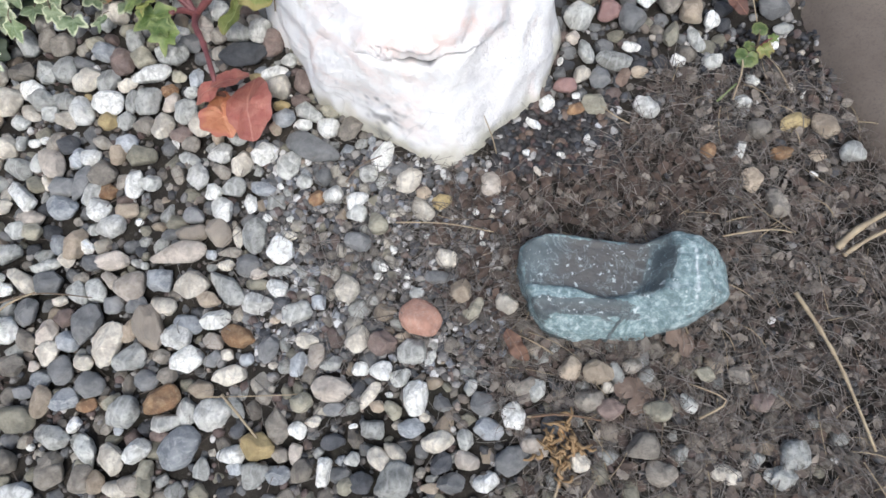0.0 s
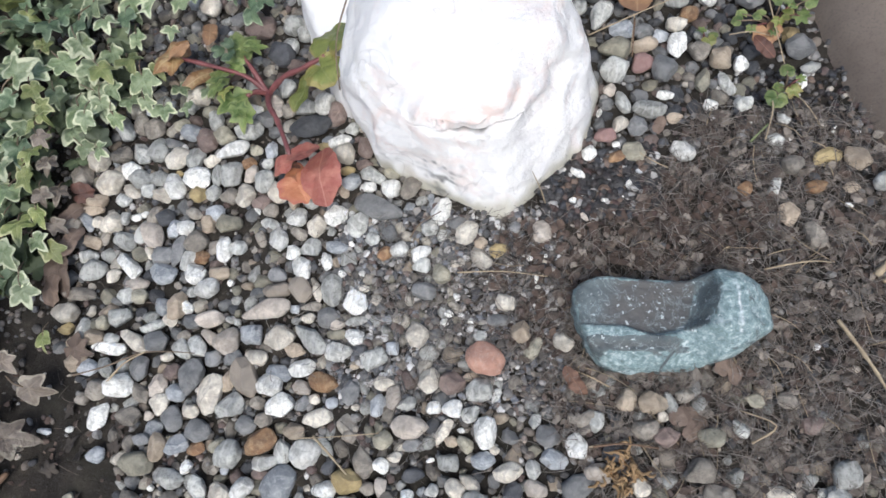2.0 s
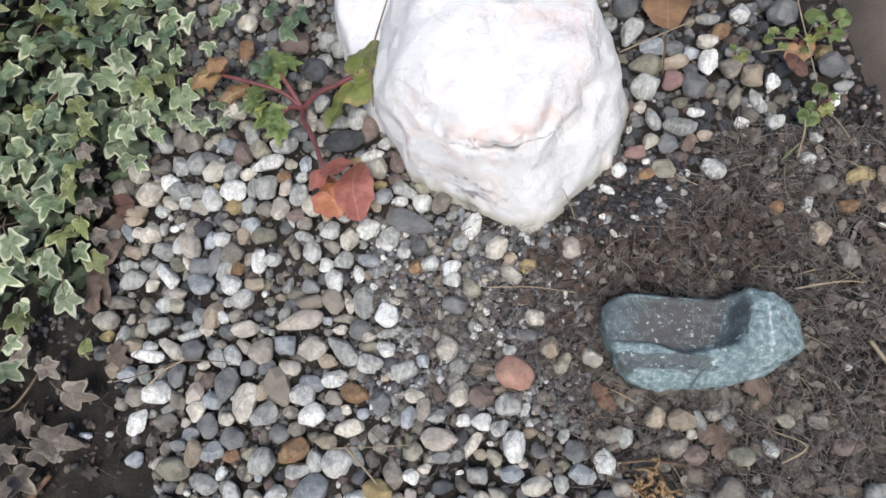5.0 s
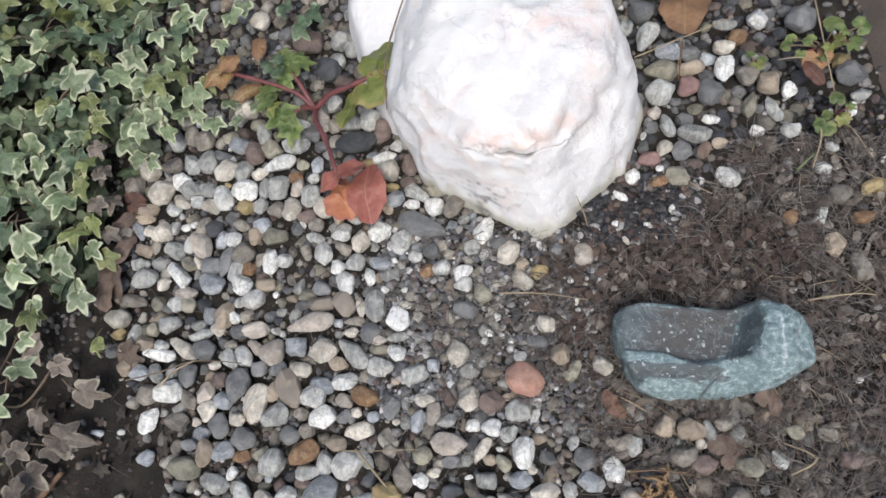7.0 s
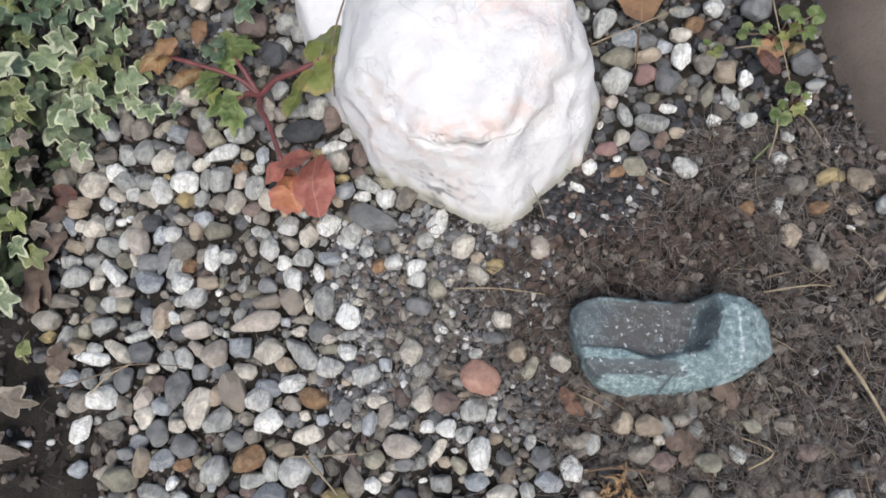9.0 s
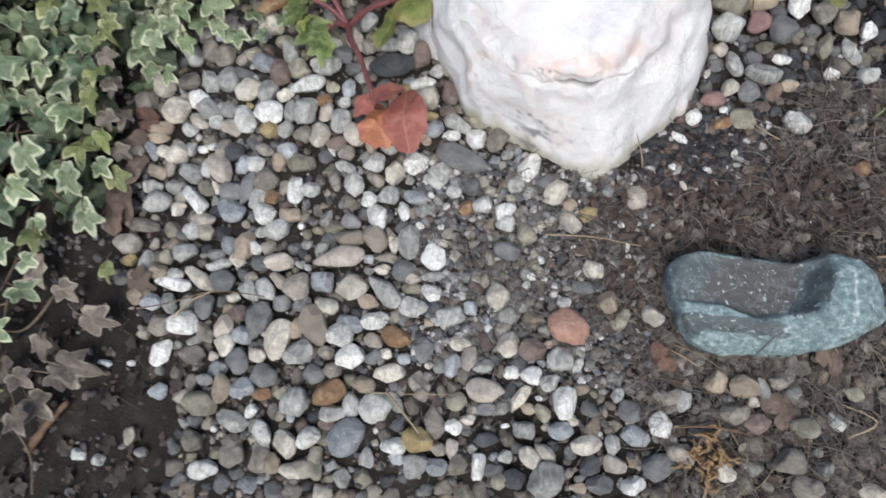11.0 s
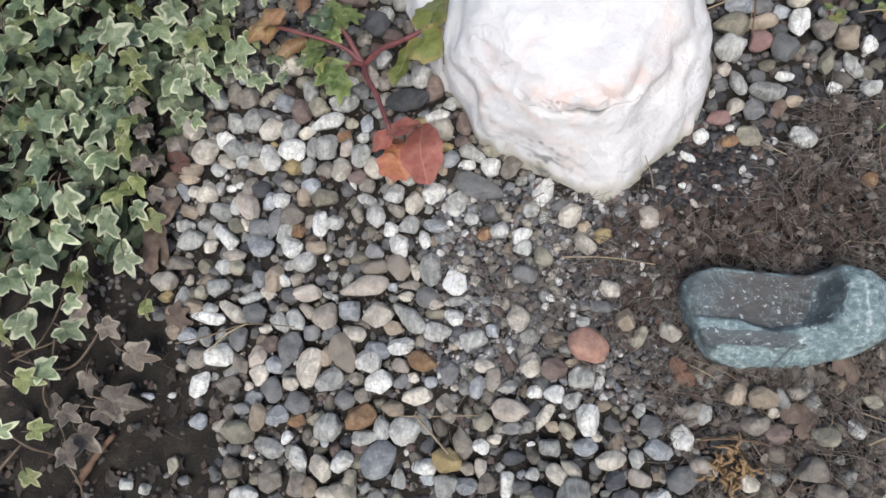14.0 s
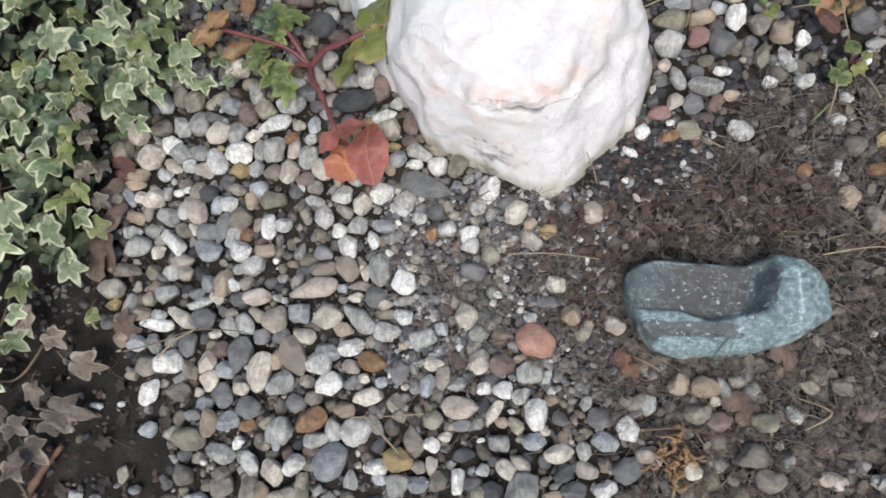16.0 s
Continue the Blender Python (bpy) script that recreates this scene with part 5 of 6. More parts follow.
grit("dark_grit", 9500, (-0.48, 0.42, -0.36, 0.36), 0.0018, 0.0055, GRIT_DARK, "fine dark grit and stone chips over the soil", 21, -0.25)
grit("pale_grit", 900, (-0.42, 0.42, -0.33, 0.34), 0.0015, 0.0045, GRIT_PALE, "scattered pale grit chips over the soil", 22, -0.1)
grit("crushed_gravel", 1700, (0.108, 0.222, 0.034, 0.110), 0.0020, 0.0060, GRIT_HEAP, "patch of crushed dark gravel beside the boulder", 23, -0.5)
GRIT_MID = gravel_material("grey_grit", [(0.10, 0.10, 0.10), (0.20, 0.19, 0.175), (0.14, 0.145, 0.155), (0.30, 0.28, 0.25), (0.17, 0.13, 0.11), (0.08, 0.08, 0.085), (0.42, 0.40, 0.37), (0.12, 0.115, 0.11), (0.24, 0.25, 0.27), (0.66, 0.65, 0.62)], 900.0, 0.15)
grit("grey_grit", 3600, (-0.10, 0.13, -0.15, 0.05), 0.0016, 0.0048, GRIT_MID, "fine grey crushed grit between scattered pebbles", 25, -0.4)
grit("slab_gravel", 520, (0.30, 0.425, 0.075, 0.19), 0.0022, 0.0055, GRIT_HEAP, "crushed dark gravel along the sandstone slab", 24, -0.2)


# ---- ivy ----
IVY_SHAPES = [leaf_mesh("ivy", 40 + k, 5, 60, 0.10 + 0.05 * (k % 4)) for k in range(9)]
ivy = tagged(new("ivy_plant"), "variegated ivy with cream-edged leaves creeping over soil", "ivy")
ivy.empty_display_size = 0.05
IVY_SET = []
IVY_STALK = tube([(-0.18, 0, 0.0), (-0.55, 0.03, -0.03), (-0.95, 0.10, -0.30)], (0.030, 0.024), 5)
IVY_STALK.materials.append(BROWN_STEM)


def ivy_leaf(tone, x, y, size, turn, z=None, tilt=None):
    h = hashed(x, y, size)
    size *= 0.88
    if tone == "variegated" and (y < 0.04 or h > 0.8):
        tone = "pale"
    z = 0.022 + 0.016 * h if z is None else z
    tilt = tilt or (56 * (hashed(y, x) - 0.5), 48 * (hashed(x, y, 5) - 0.4))
    IVY_SET.append((x, y))
    made = set_leaf("leaf", IVY_SHAPES[int(h * 991) % 9], IVY[tone], x, y, z, size, turn, ivy, tilt)
    part("leaf_stalk", IVY_STALK, None, made)


ivy_leaf("variegated", -0.464, 0.218, 0.06, 34)
ivy_leaf("variegated", -0.434, 0.233, 0.06, -37)
ivy_leaf("variegated", -0.392, 0.224, 0.057, -78)
ivy_leaf("yellowing", -0.351, 0.23, 0.05, -53)
ivy_leaf("variegated", -0.328, 0.203, 0.053, -70)
ivy_leaf("variegated", -0.397, 0.168, 0.061, -58)
ivy_leaf("variegated", -0.37, 0.172, 0.045, -77)
ivy_leaf("variegated", -0.406, 0.147, 0.054, -51)
ivy_leaf("variegated", -0.39, 0.126, 0.037, -36)
ivy_leaf("variegated", -0.296, 0.164, 0.04, -72)
ivy_leaf("variegated", -0.286, 0.195, 0.038, -51)
ivy_leaf("variegated", -0.578, 0.186, 0.072, -39)
ivy_leaf("variegated", -0.519, 0.185, 0.046, -75)
ivy_leaf("variegated", -0.533, 0.141, 0.068, -56)
ivy_leaf("variegated", -0.631, 0.227, 0.075, -48)
ivy_leaf("variegated", -0.503, 0.115, 0.042, -82)
ivy_leaf("variegated", -0.55, 0.087, 0.059, -72)
ivy_leaf("variegated", -0.515, 0.083, 0.047, -47)
ivy_leaf("variegated", -0.484, 0.077, 0.047, -25)
ivy_leaf("yellowing", -0.448, 0.101, 0.042, -73)
ivy_leaf("yellowing", -0.448, 0.169, 0.04, -57)
ivy_leaf("yellowing", -0.436, 0.137, 0.037, -74)
ivy_leaf("bronze", -0.425, 0.108, 0.034, -83)
ivy_leaf("yellowing", -0.44, 0.034, 0.053, -65)
ivy_leaf("variegated", -0.494, 0.036, 0.05, -146)
ivy_leaf("variegated", -0.562, -0.003, 0.062, -45)
ivy_leaf("variegated", -0.495, 0.003, 0.052, -54)
ivy_leaf("variegated", -0.447, -0.005, 0.049, -55)
ivy_leaf("yellowing", -0.399, 0.006, 0.043, -49)
ivy_leaf("variegated", -0.468, -0.05, 0.049, -63)
ivy_leaf("variegated", -0.41, -0.041, 0.045, -63)
ivy_leaf("variegated", -0.471, -0.087, 0.043, -11)
ivy_leaf("yellowing", -0.387, -0.087, 0.035, -77)
ivy_leaf("variegated", -0.523, -0.108, 0.046, -83)
ivy_leaf("variegated", -0.462, -0.116, 0.049, -19)
ivy_leaf("bronze", -0.427, -0.11, 0.04, -37)
ivy_leaf("bronze", -0.387, -0.136, 0.053, -13)
ivy_leaf("yellowing", -0.499, -0.167, 0.041, -11)
ivy_leaf("bronze", -0.435, -0.162, 0.04, -72)
ivy_leaf("bronze", -0.41, -0.19, 0.052, -2)
ivy_leaf("yellowing", -0.477, -0.215, 0.037, 16)
ivy_leaf("bronze", -0.433, -0.232, 0.043, -41)
ivy_leaf("variegated", -0.512, -0.218, 0.035, 24)
ivy_leaf("bronze", -0.444, -0.196, 0.039, -24)
ivy_leaf("bronze", -0.544, -0.118, 0.045, -27)
ivy_leaf("variegated", -0.566, -0.064, 0.045, -45)
ivy_leaf("variegated", -0.522, -0.056, 0.047, -62)
ivy_leaf("variegated", -0.602, 0.047, 0.056, -52)
ivy_leaf("yellowing", -0.554, 0.041, 0.045, -63)
ivy_leaf("yellowing", -0.469, -0.256, 0.034, -50)
ivy_leaf("variegated", -0.648, 0.18, 0.065, -47)
ivy_leaf("variegated", -0.619, 0.119, 0.057, -61)
ivy_leaf("variegated", -0.502, 0.247, 0.052, -67)
ivy_leaf("variegated", -0.582, 0.25, 0.067, -49)
ivy_leaf("variegated", -0.608, 0.168, 0.062, -54)
ivy_leaf("variegated", -0.364, 0.193, 0.04, -53)
ivy_leaf("variegated", -0.344, 0.181, 0.037, -77)
ivy_leaf("yellowing", -0.314, 0.218, 0.037, -61)
ivy_leaf("variegated", -0.379, 0.244, 0.051, -51)
ivy_leaf("variegated", -0.271, 0.168, 0.028, -90)
ivy_leaf("variegated", -0.404, 0.211, 0.039, -66)
ivy_leaf("variegated", -0.435, 0.191, 0.044, -66)
ivy_leaf("variegated", -0.413, 0.253, 0.052, -54)
ivy_leaf("variegated", -0.255, 0.191, 0.03, -53)
ivy_leaf("variegated", -0.322, 0.176, 0.034, -62)
ivy_leaf("variegated", -0.302, 0.308, 0.05, -56)
ivy_leaf("variegated", -0.339, 0.303, 0.053, -70)
ivy_leaf("variegated", -0.349, 0.263, 0.039, -69)
ivy_leaf("variegated", -0.31, 0.272, 0.033, -79)
ivy_leaf("dark", -0.215, 0.29, 0.05, -56)
ivy_leaf("dark", -0.198, 0.305, 0.044, -51)
ivy_leaf("dark", -0.236, 0.316, 0.04, -87)
ivy_leaf("variegated", -0.29, 0.324, 0.044, -72)
ivy_leaf("variegated", -0.373, 0.318, 0.055, -62)
ivy_leaf("variegated", -0.388, 0.282, 0.046, -61)
for tone, x, y, size, turn, z in (("pale", -0.468, 0.205, 0.066, 40, 0.055), ("yellowing", -0.437, 0.180, 0.040, -60, 0.060), ("yellowing", -0.424, 0.160, 0.036, -20, 0.058),
                                  ("yellowing", -0.431, 0.140, 0.034, -95, 0.056), ("bronze", -0.420, 0.124, 0.034, -50, 0.054), ("yellowing", -0.428, 0.108, 0.036, -80, 0.052),
                                  ("bronze", -0.413, 0.096, 0.032, -30, 0.048), ("yellowing", -0.434, 0.082, 0.046, -60, 0.046), ("bronze", -0.414, 0.064, 0.036, -70, 0.040),
                                  ("pale", -0.375, 0.147, 0.040, -95, 0.050), ("pale", -0.358, 0.114, 0.036, -40, 0.040), ("pale", -0.485, 0.020, 0.060, -55, 0.050),
                                  ("pale", -0.432, -0.004, 0.052, -50, 0.050), ("pale", -0.506, -0.110, 0.060, -70, 0.040),
                                  ("pale", -0.500, -0.078, 0.050, -40, 0.036), ("yellowing", -0.466, -0.060, 0.046, -60, 0.034), ("pale", -0.540, -0.066, 0.056, -30, 0.040),
                                  ("pale", -0.488, -0.156, 0.050, -20, 0.030), ("bronze", -0.458, -0.092, 0.050, -60, 0.030), ("bronze", -0.402, -0.182, 0.058, -5, 0.026),
                                  ("yellowing", -0.546, -0.118, 0.046, -60, 0.034), ("bronze", -0.470, -0.190, 0.044, -40, 0.022), ("bronze", -0.430, -0.218, 0.052, -30, 0.022), ("yellowing", -0.416, 0.044, 0.042, -60, 0.036),
                                  ("pale", -0.412, 0.014, 0.040, -40, 0.034), ("bronze", -0.404, 0.072, 0.036, -75, 0.030), ("pale", -0.418, -0.030, 0.044, -70, 0.036), ("bronze", -0.402, 0.034, 0.034, -30, 0.026)):
    ivy_leaf(tone, x, y, size, turn, z)
IVY_BED = [(-0.40, 0.50), (-0.36, 0.26), (-0.31, 0.20), (-0.30, 0.165), (-0.385, 0.135), (-0.405, 0.08), (-0.415, 0.02), (-0.425, -0.03), (-0.50, -0.045), (-0.60, -0.05), (-0.92, -0.05), (-0.92, 0.50)]
IVY_THIN = [(-0.41, -0.03), (-0.42, -0.17), (-0.46, -0.33), (-0.80, -0.33), (-0.80, -0.05)]


def ivy_fill():
    rnd = random.Random(31)
    done = 0
    for k in range(9000):
        x, y = rnd.uniform(-0.80, -0.29), rnd.uniform(-0.33, 0.46)
        thick, thin = inside(x, y, IVY_BED), inside(x, y, IVY_THIN)
        if not (thick or thin) or done > 420:
            continue
        gap = 0.021 if thick else 0.043
        if any((x - a) ** 2 + (y - b) ** 2 < gap * gap for a, b in IVY_SET):
            continue
        if thick:
            tone = rnd.choices(("variegated", "dark", "yellowing"), (3 if x < -0.50 else 6, 7 if x < -0.50 else 3, 4.5 if y > 0.2 else 1.0))[0]
        else:
            tone = rnd.choices(("bronze", "yellowing", "pale", "dark"), (5, 2, 2, 2))[0]
        ivy_leaf(tone, x, y, rnd.uniform(0.038, 0.060), -75 + rnd.gauss(0, 60), 0.012 + 0.035 * rnd.random(), (rnd.gauss(0, 24), rnd.gauss(4, 20)))
        done += 1
    # runners under the leaves
    for k in range(26):
        x, y = rnd.uniform(-0.80, -0.42), rnd.uniform(-0.28, 0.36)
        a = radians(rnd.uniform(-130, -20))
        pts = [(x, y, 0.012)]
        for j in range(4):
            a += rnd.gauss(0, 0.4)
            x, y = x + 0.035 * math.cos(a), y + 0.035 * math.sin(a)
            if x > -0.40:
                break
            pts.append((x, y, 0.008 + 0.012 * rnd.random()))
        if len(pts) > 2:
            part("runner", tube(pts, (0.0014, 0.0009), 5), BROWN_STEM, ivy, "thin brown woody ivy stem")


ivy_fill()
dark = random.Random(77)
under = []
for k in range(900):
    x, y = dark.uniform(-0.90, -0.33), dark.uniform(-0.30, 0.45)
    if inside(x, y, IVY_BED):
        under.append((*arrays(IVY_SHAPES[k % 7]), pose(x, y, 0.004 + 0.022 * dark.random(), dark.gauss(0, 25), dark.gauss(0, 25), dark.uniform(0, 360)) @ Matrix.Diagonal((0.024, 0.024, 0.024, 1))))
# darker copy of the leaf green: shade under the mat put into the colour
SHADE_LEAF = plain_material("shaded_ivy_leaf", (0.045, 0.066, 0.030), (0.095, 0.115, 0.055), 60, 0.6)
tagged(joined("shaded_ivy_leaves", under, [SHADE_LEAF]), "lower ivy leaves coloured dark as shade deep in the mat", "leaves", kind="stuff")


soil_leaves = []
for k in range(80):
    x, y = dark.uniform(-0.62, -0.30), dark.uniform(-0.33, -0.11)
    soil_leaves.append((*arrays(IVY_SHAPES[k % 7]), pose(x, y, ground_height(x, y) + 0.004, dark.gauss(0, 22), dark.gauss(0, 22), dark.uniform(0, 360)) @ Matrix.Diagonal((0.013, 0.013, 0.013, 1))))
ROTTEN = plain_material("rotting_leaf", (0.036, 0.029, 0.023), (0.068, 0.055, 0.042), 70, 0.8)
tagged(joined("rotting_leaves", soil_leaves, [ROTTEN]), "small dark rotting leaves pressed into bare soil", "leaves", kind="stuff")


# ---- the little lobed plant with red stalks beside the boulder ----
def red_stalked_plant():
    plant = tagged(new("lobed_plant"), "small plant with red stalks and green, orange and red leaves", "plant")
    plant.location = (0, 0, 0)
    crown = (-0.186, 0.186, 0.014)
    for pts in ([crown, (-0.176, 0.162, 0.030), (-0.161, 0.138, 0.036), (-0.143, 0.098, 0.037)],
                [crown, (-0.160, 0.190, 0.038), (-0.133, 0.190, 0.052), (-0.106, 0.196, 0.062)],
                [crown, (-0.205, 0.200, 0.026), (-0.232, 0.209, 0.032), (-0.281, 0.223, 0.036)],
                [crown, (-0.195, 0.200, 0.024), (-0.210, 0.222, 0.034)],
                [crown, (-0.194, 0.182, 0.026), (-0.200, 0.172, 0.034)]):
        part("stalk", tube(pts, (0.0036, 0.0022), 8), RED_STEM, plant, "thick dull red leaf stalk")
    for shape, seed, m, x, y, z, size, turn, tilt, label in (
            ("oval", 3, LEAF_RED, -0.110, 0.077, 0.036, 0.060, -78, (16, -6), "broad red autumn leaf"),
            ("round", 4, LEAF_ORANGE, -0.133, 0.067, 0.030, 0.038, -60, (-16, 8), "orange-red autumn leaf lobe"),
            ("round", 28, LEAF_ORANGE, -0.138, 0.080, 0.028, 0.024, 120, (10, -8), "orange-red autumn leaf lobe"),
            ("long", 29, LEAF_RUST, -0.139, 0.087, 0.036, 0.016, 160, (20, 20), "dark curled fold of the red leaf"),
            ("oval", 5, LEAF_RED, -0.151, 0.090, 0.034, 0.030, 200, (8, 22), "small red leaf lobe"),
            ("oval", 8, LEAF_RED, -0.129, 0.100, 0.038, 0.032, 30, (-22, 10), "small red leaf lobe"),
            ("round", 6, WEED_LIME, -0.100, 0.212, 0.066, 0.046, 75, (-16, 8), "crinkled yellow-green leaf"),
            ("round", 7, WEED_LIME, -0.108, 0.180, 0.062, 0.042, -55, (14, -6), "crinkled yellow-green leaf"),
            ("long", 9, WEED_LIME, -0.134, 0.172, 0.040, 0.046, -120, (20, 8), "folded yellow-green leaf"),
            ("maple", 12, WEED_GREEN, -0.214, 0.232, 0.037, 0.046, 60, (10, 8), "lobed green leaf"),
            ("maple", 13, WEED_GREEN, -0.214, 0.168, 0.036, 0.046, -80, (-8, 12), "lobed green leaf"),
            ("maple", 14, WEED_GREEN, -0.236, 0.200, 0.030, 0.036, -160, (10, -10), "lobed green leaf"),
            ("maple", 15, WEED_GREEN, -0.203, 0.153, 0.030, 0.034, -100, (-6, 18), "lobed green leaf"),
            ("maple", 17, WEED_GREEN, -0.222, 0.216, 0.032, 0.034, 10, (16, -8), "lobed green leaf"),
            ("maple", 19, WEED_GREEN, -0.226, 0.244, 0.030, 0.034, 120, (10, 14), "lobed green leaf"),
            ("maple", 20, WEED_GREEN, -0.232, 0.182, 0.040, 0.030, -150, (18, 10), "lobed green leaf"),
            ("maple", 21, WEED_GREEN, -0.206, 0.156, 0.038, 0.026, -50, (-20, 16), "lobed green leaf"),
            ("maple", 22, WEED_LIME, -0.220, 0.174, 0.044, 0.022, -90, (14, -16), "small yellow-green leaf"),
            ("maple", 23, WEED_GREEN, -0.200, 0.230, 0.040, 0.030, 10, (-14, 18), "lobed green leaf"),
            ("round", 24, IVY["dark"], -0.236, 0.223, 0.046, 0.015, 30, (10, 12), "small round dark green leaf"),
            ("round", 25, IVY["dark"], -0.225, 0.232, 0.048, 0.014, -30, (-12, 8), "small round dark green leaf"),
            ("round", 26, IVY["dark"], -0.222, 0.216, 0.046, 0.016, -70, (8, -12), "small round dark green leaf"),
            ("oval", 27, LEAF_TAN, -0.284, 0.228, 0.044, 0.030, -160, (18, 12), "pale tan leaf folded over the yellow one"),
            ("maple", 16, LEAF_YELLOW, -0.293, 0.227, 0.036, 0.060, 170, (8, 6), "yellow-brown fading leaf")):
        set_leaf("leaf", leaf_mesh(shape, seed, 5, 54, 0.2), m, x, y, z, size, turn, plant, tilt, label)


def seedling(places, base, label):
    plant = tagged(new("green_seedling"), label, "plant", "green seedlings")
    for k, (x, y, z, size, turn, lime) in enumerate(places):
        part("stalk", tube([(base[0], base[1], 0.004), ((x + base[0]) / 2, (y + base[1]) / 2, z * 0.8), (x, y, z)], (0.0011, 0.0008), 5), RED_STEM if k % 2 else BROWN_STEM, plant)
        set_leaf("leaf", leaf_mesh("maple" if k % 2 else "round", 60 + k, 3, 36, 0.18), WEED_LIME if lime else WEED_GREEN, x, y, z, size, turn, plant, (12 * math.sin(k * 2), 10 * math.cos(k)))


red_stalked_plant()
seedling([(0.333, 0.146, 0.018, 0.019, -110, False), (0.347, 0.152, 0.022, 0.018, -60, True), (0.346, 0.174, 0.020, 0.014, 80, False), (0.357, 0.166, 0.018, 0.012, 20, False),
          (0.339, 0.160, 0.014, 0.012, 170, False), (0.354, 0.158, 0.014, 0.013, -20, True)], (0.348, 0.164), "small fresh green weed seedling among pebbles")
seedling([(0.308, 0.237, 0.018, 0.012, 160, False), (0.320, 0.228, 0.018, 0.013, -100, False), (0.349, 0.252, 0.028, 0.018, 100, False), (0.362, 0.230, 0.028, 0.021, -60, False),
          (0.372, 0.247, 0.030, 0.017, 30, False), (0.344, 0.230, 0.024, 0.015, -120, True), (0.329, 0.241, 0.020, 0.012, 140, False), (0.358, 0.246, 0.026, 0.016, 60, False),
          (0.353, 0.236, 0.024, 0.014, -10, True), (0.368, 0.236, 0.024, 0.015, -30, False), (0.314, 0.246, 0.016, 0.012, 110, False), (0.340, 0.222, 0.018, 0.012, -70, False)],
         (0.346, 0.240), "leafy green weed seedling beside the sandstone slab")
seedling([(0.280, 0.219, 0.014, 0.013, -70, True), (0.275, 0.231, 0.014, 0.012, 120, False), (0.285, 0.226, 0.012, 0.010, 10, False)], (0.278, 0.226), "tiny yellow-green weed seedling among pebbles")


# ---- fallen leaves ----
def fallen(shape, seed, m, x, y, z, size, turn, tilt, label):
    ob = set_leaf("fallen_leaf", leaf_mesh(shape, seed, 4, 44, 0.25), m, x, y, z, size, turn, None, tilt)
    tagged(ob, label, "leaf", "fallen leaves")


fallen("oval", 71, LEAF_TAN, 0.213, 0.292, 0.022, 0.066, -95, (8, -14), "tan-orange fallen leaf resting on pebbles")
fallen("round", 72, LEAF_TAN, 0.337, 0.226, 0.012, 0.026, -80, (12, 8), "orange-brown fallen leaf under a seedling")
fallen("long", 73, LEAF_BROWN, -0.398, -0.008, 0.014, 0.062, -70, (14, 4), "dull purple-brown dead leaf at the ivy edge")
fallen("round", 74, LEAF_RUST, -0.389, 0.075, 0.014, 0.024, 20, (20, 10), "glossy rust-brown dead leaf among pebbles")
fallen("long", 75, LEAF_RUSSET, 0.133, -0.122, 0.010, 0.028, -55, (20, 5), "narrow rust-brown dead leaf on the litter")
fallen("round", 76, LEAF_BROWN, 0.228, -0.156, 0.007, 0.030, 30, (6, 8), "crumpled brown dead leaf on the litter")
fallen("long", 77, LEAF_YELLOW, -0.268, 0.205, 0.024, 0.034, 40, (20, 10), "curled pale tan dead leaf among pebbles")
fallen("long", 78, LEAF_TAN, -0.262, 0.266, 0.024, 0.034, 100, (30, 10), "curled tan dead leaf beside the ivy")
fallen("long", 79, LEAF_BROWN, -0.388, 0.020, 0.016, 0.040, 80, (10, 20), "dull brown dead leaf at the ivy edge")
fallen("oval", 85, LEAF_BROWN, -0.402, -0.030, 0.012, 0.038, -100, (16, 12), "dull brown dead leaf at the ivy edge")
fallen("long", 86, LEAF_BROWN, -0.396, 0.050, 0.014, 0.036, 60, (12, 18), "dull brown dead leaf at the ivy edge")
fallen("maple", 80, LEAF_BROWN, -0.360, -0.095, 0.012, 0.036, -20, (10, 5), "small brown dead leaf on bare soil")

fallen("long", 81, LEAF_RUST, 0.328, 0.202, 0.022, 0.026, -50, (30, 12), "curled dark russet dead leaf on pebbles")
fallen("round", 82, LEAF_BROWN, 0.263, -0.111, 0.010, 0.026, 70, (24, 14), "crumpled brown dead leaf beside the slate block")
fallen("oval", 83, LEAF_BROWN, 0.224, 0.126, 0.014, 0.016, -110, (20, 20), "folded pale brown dead leaf near the boulder")


# ---- straws and twigs ----
def straw(points, radius, material, label, category="straw"):
    tagged(part("dry_straw" if category == "straw" else "twig", tube(points, (radius, radius * 0.6), 6), material), label, category, "dry straws")


straw([(0.357, -0.068, 0.010), (0.372, -0.098, 0.012), (0.386, -0.132, 0.012), (0.404, -0.188, 0.008)], 0.0019, STRAW, "long pale flattened straw on brown litter")
straw([(0.303, -0.022, 0.010), (0.324, -0.019, 0.016), (0.345, -0.016, 0.014), (0.361, -0.016, 0.008)], 0.0009, STRAW, "thin pale bent straw beside the slate block")
straw([(0.395, -0.028, 0.008), (0.412, -0.012, 0.012), (0.445, 0.008, 0.012)], 0.0034, STRAW, "thick pale straw stem on brown litter")
straw([(0.400, -0.034, 0.008), (0.420, -0.020, 0.010), (0.450, -0.004, 0.010)], 0.0020, STRAW, "pale straw stem on brown litter")
straw([(0.028, -0.023, 0.018), (0.070, -0.023, 0.020), (0.112, -0.027, 0.014)], 0.0008, STRAW, "thin pale needle lying across grit")
straw([(-0.099, -0.174, 0.020), (-0.083, -0.188, 0.022), (-0.066, -0.205, 0.020)], 0.0013, STRAW, "pale straw lying across pebbles")
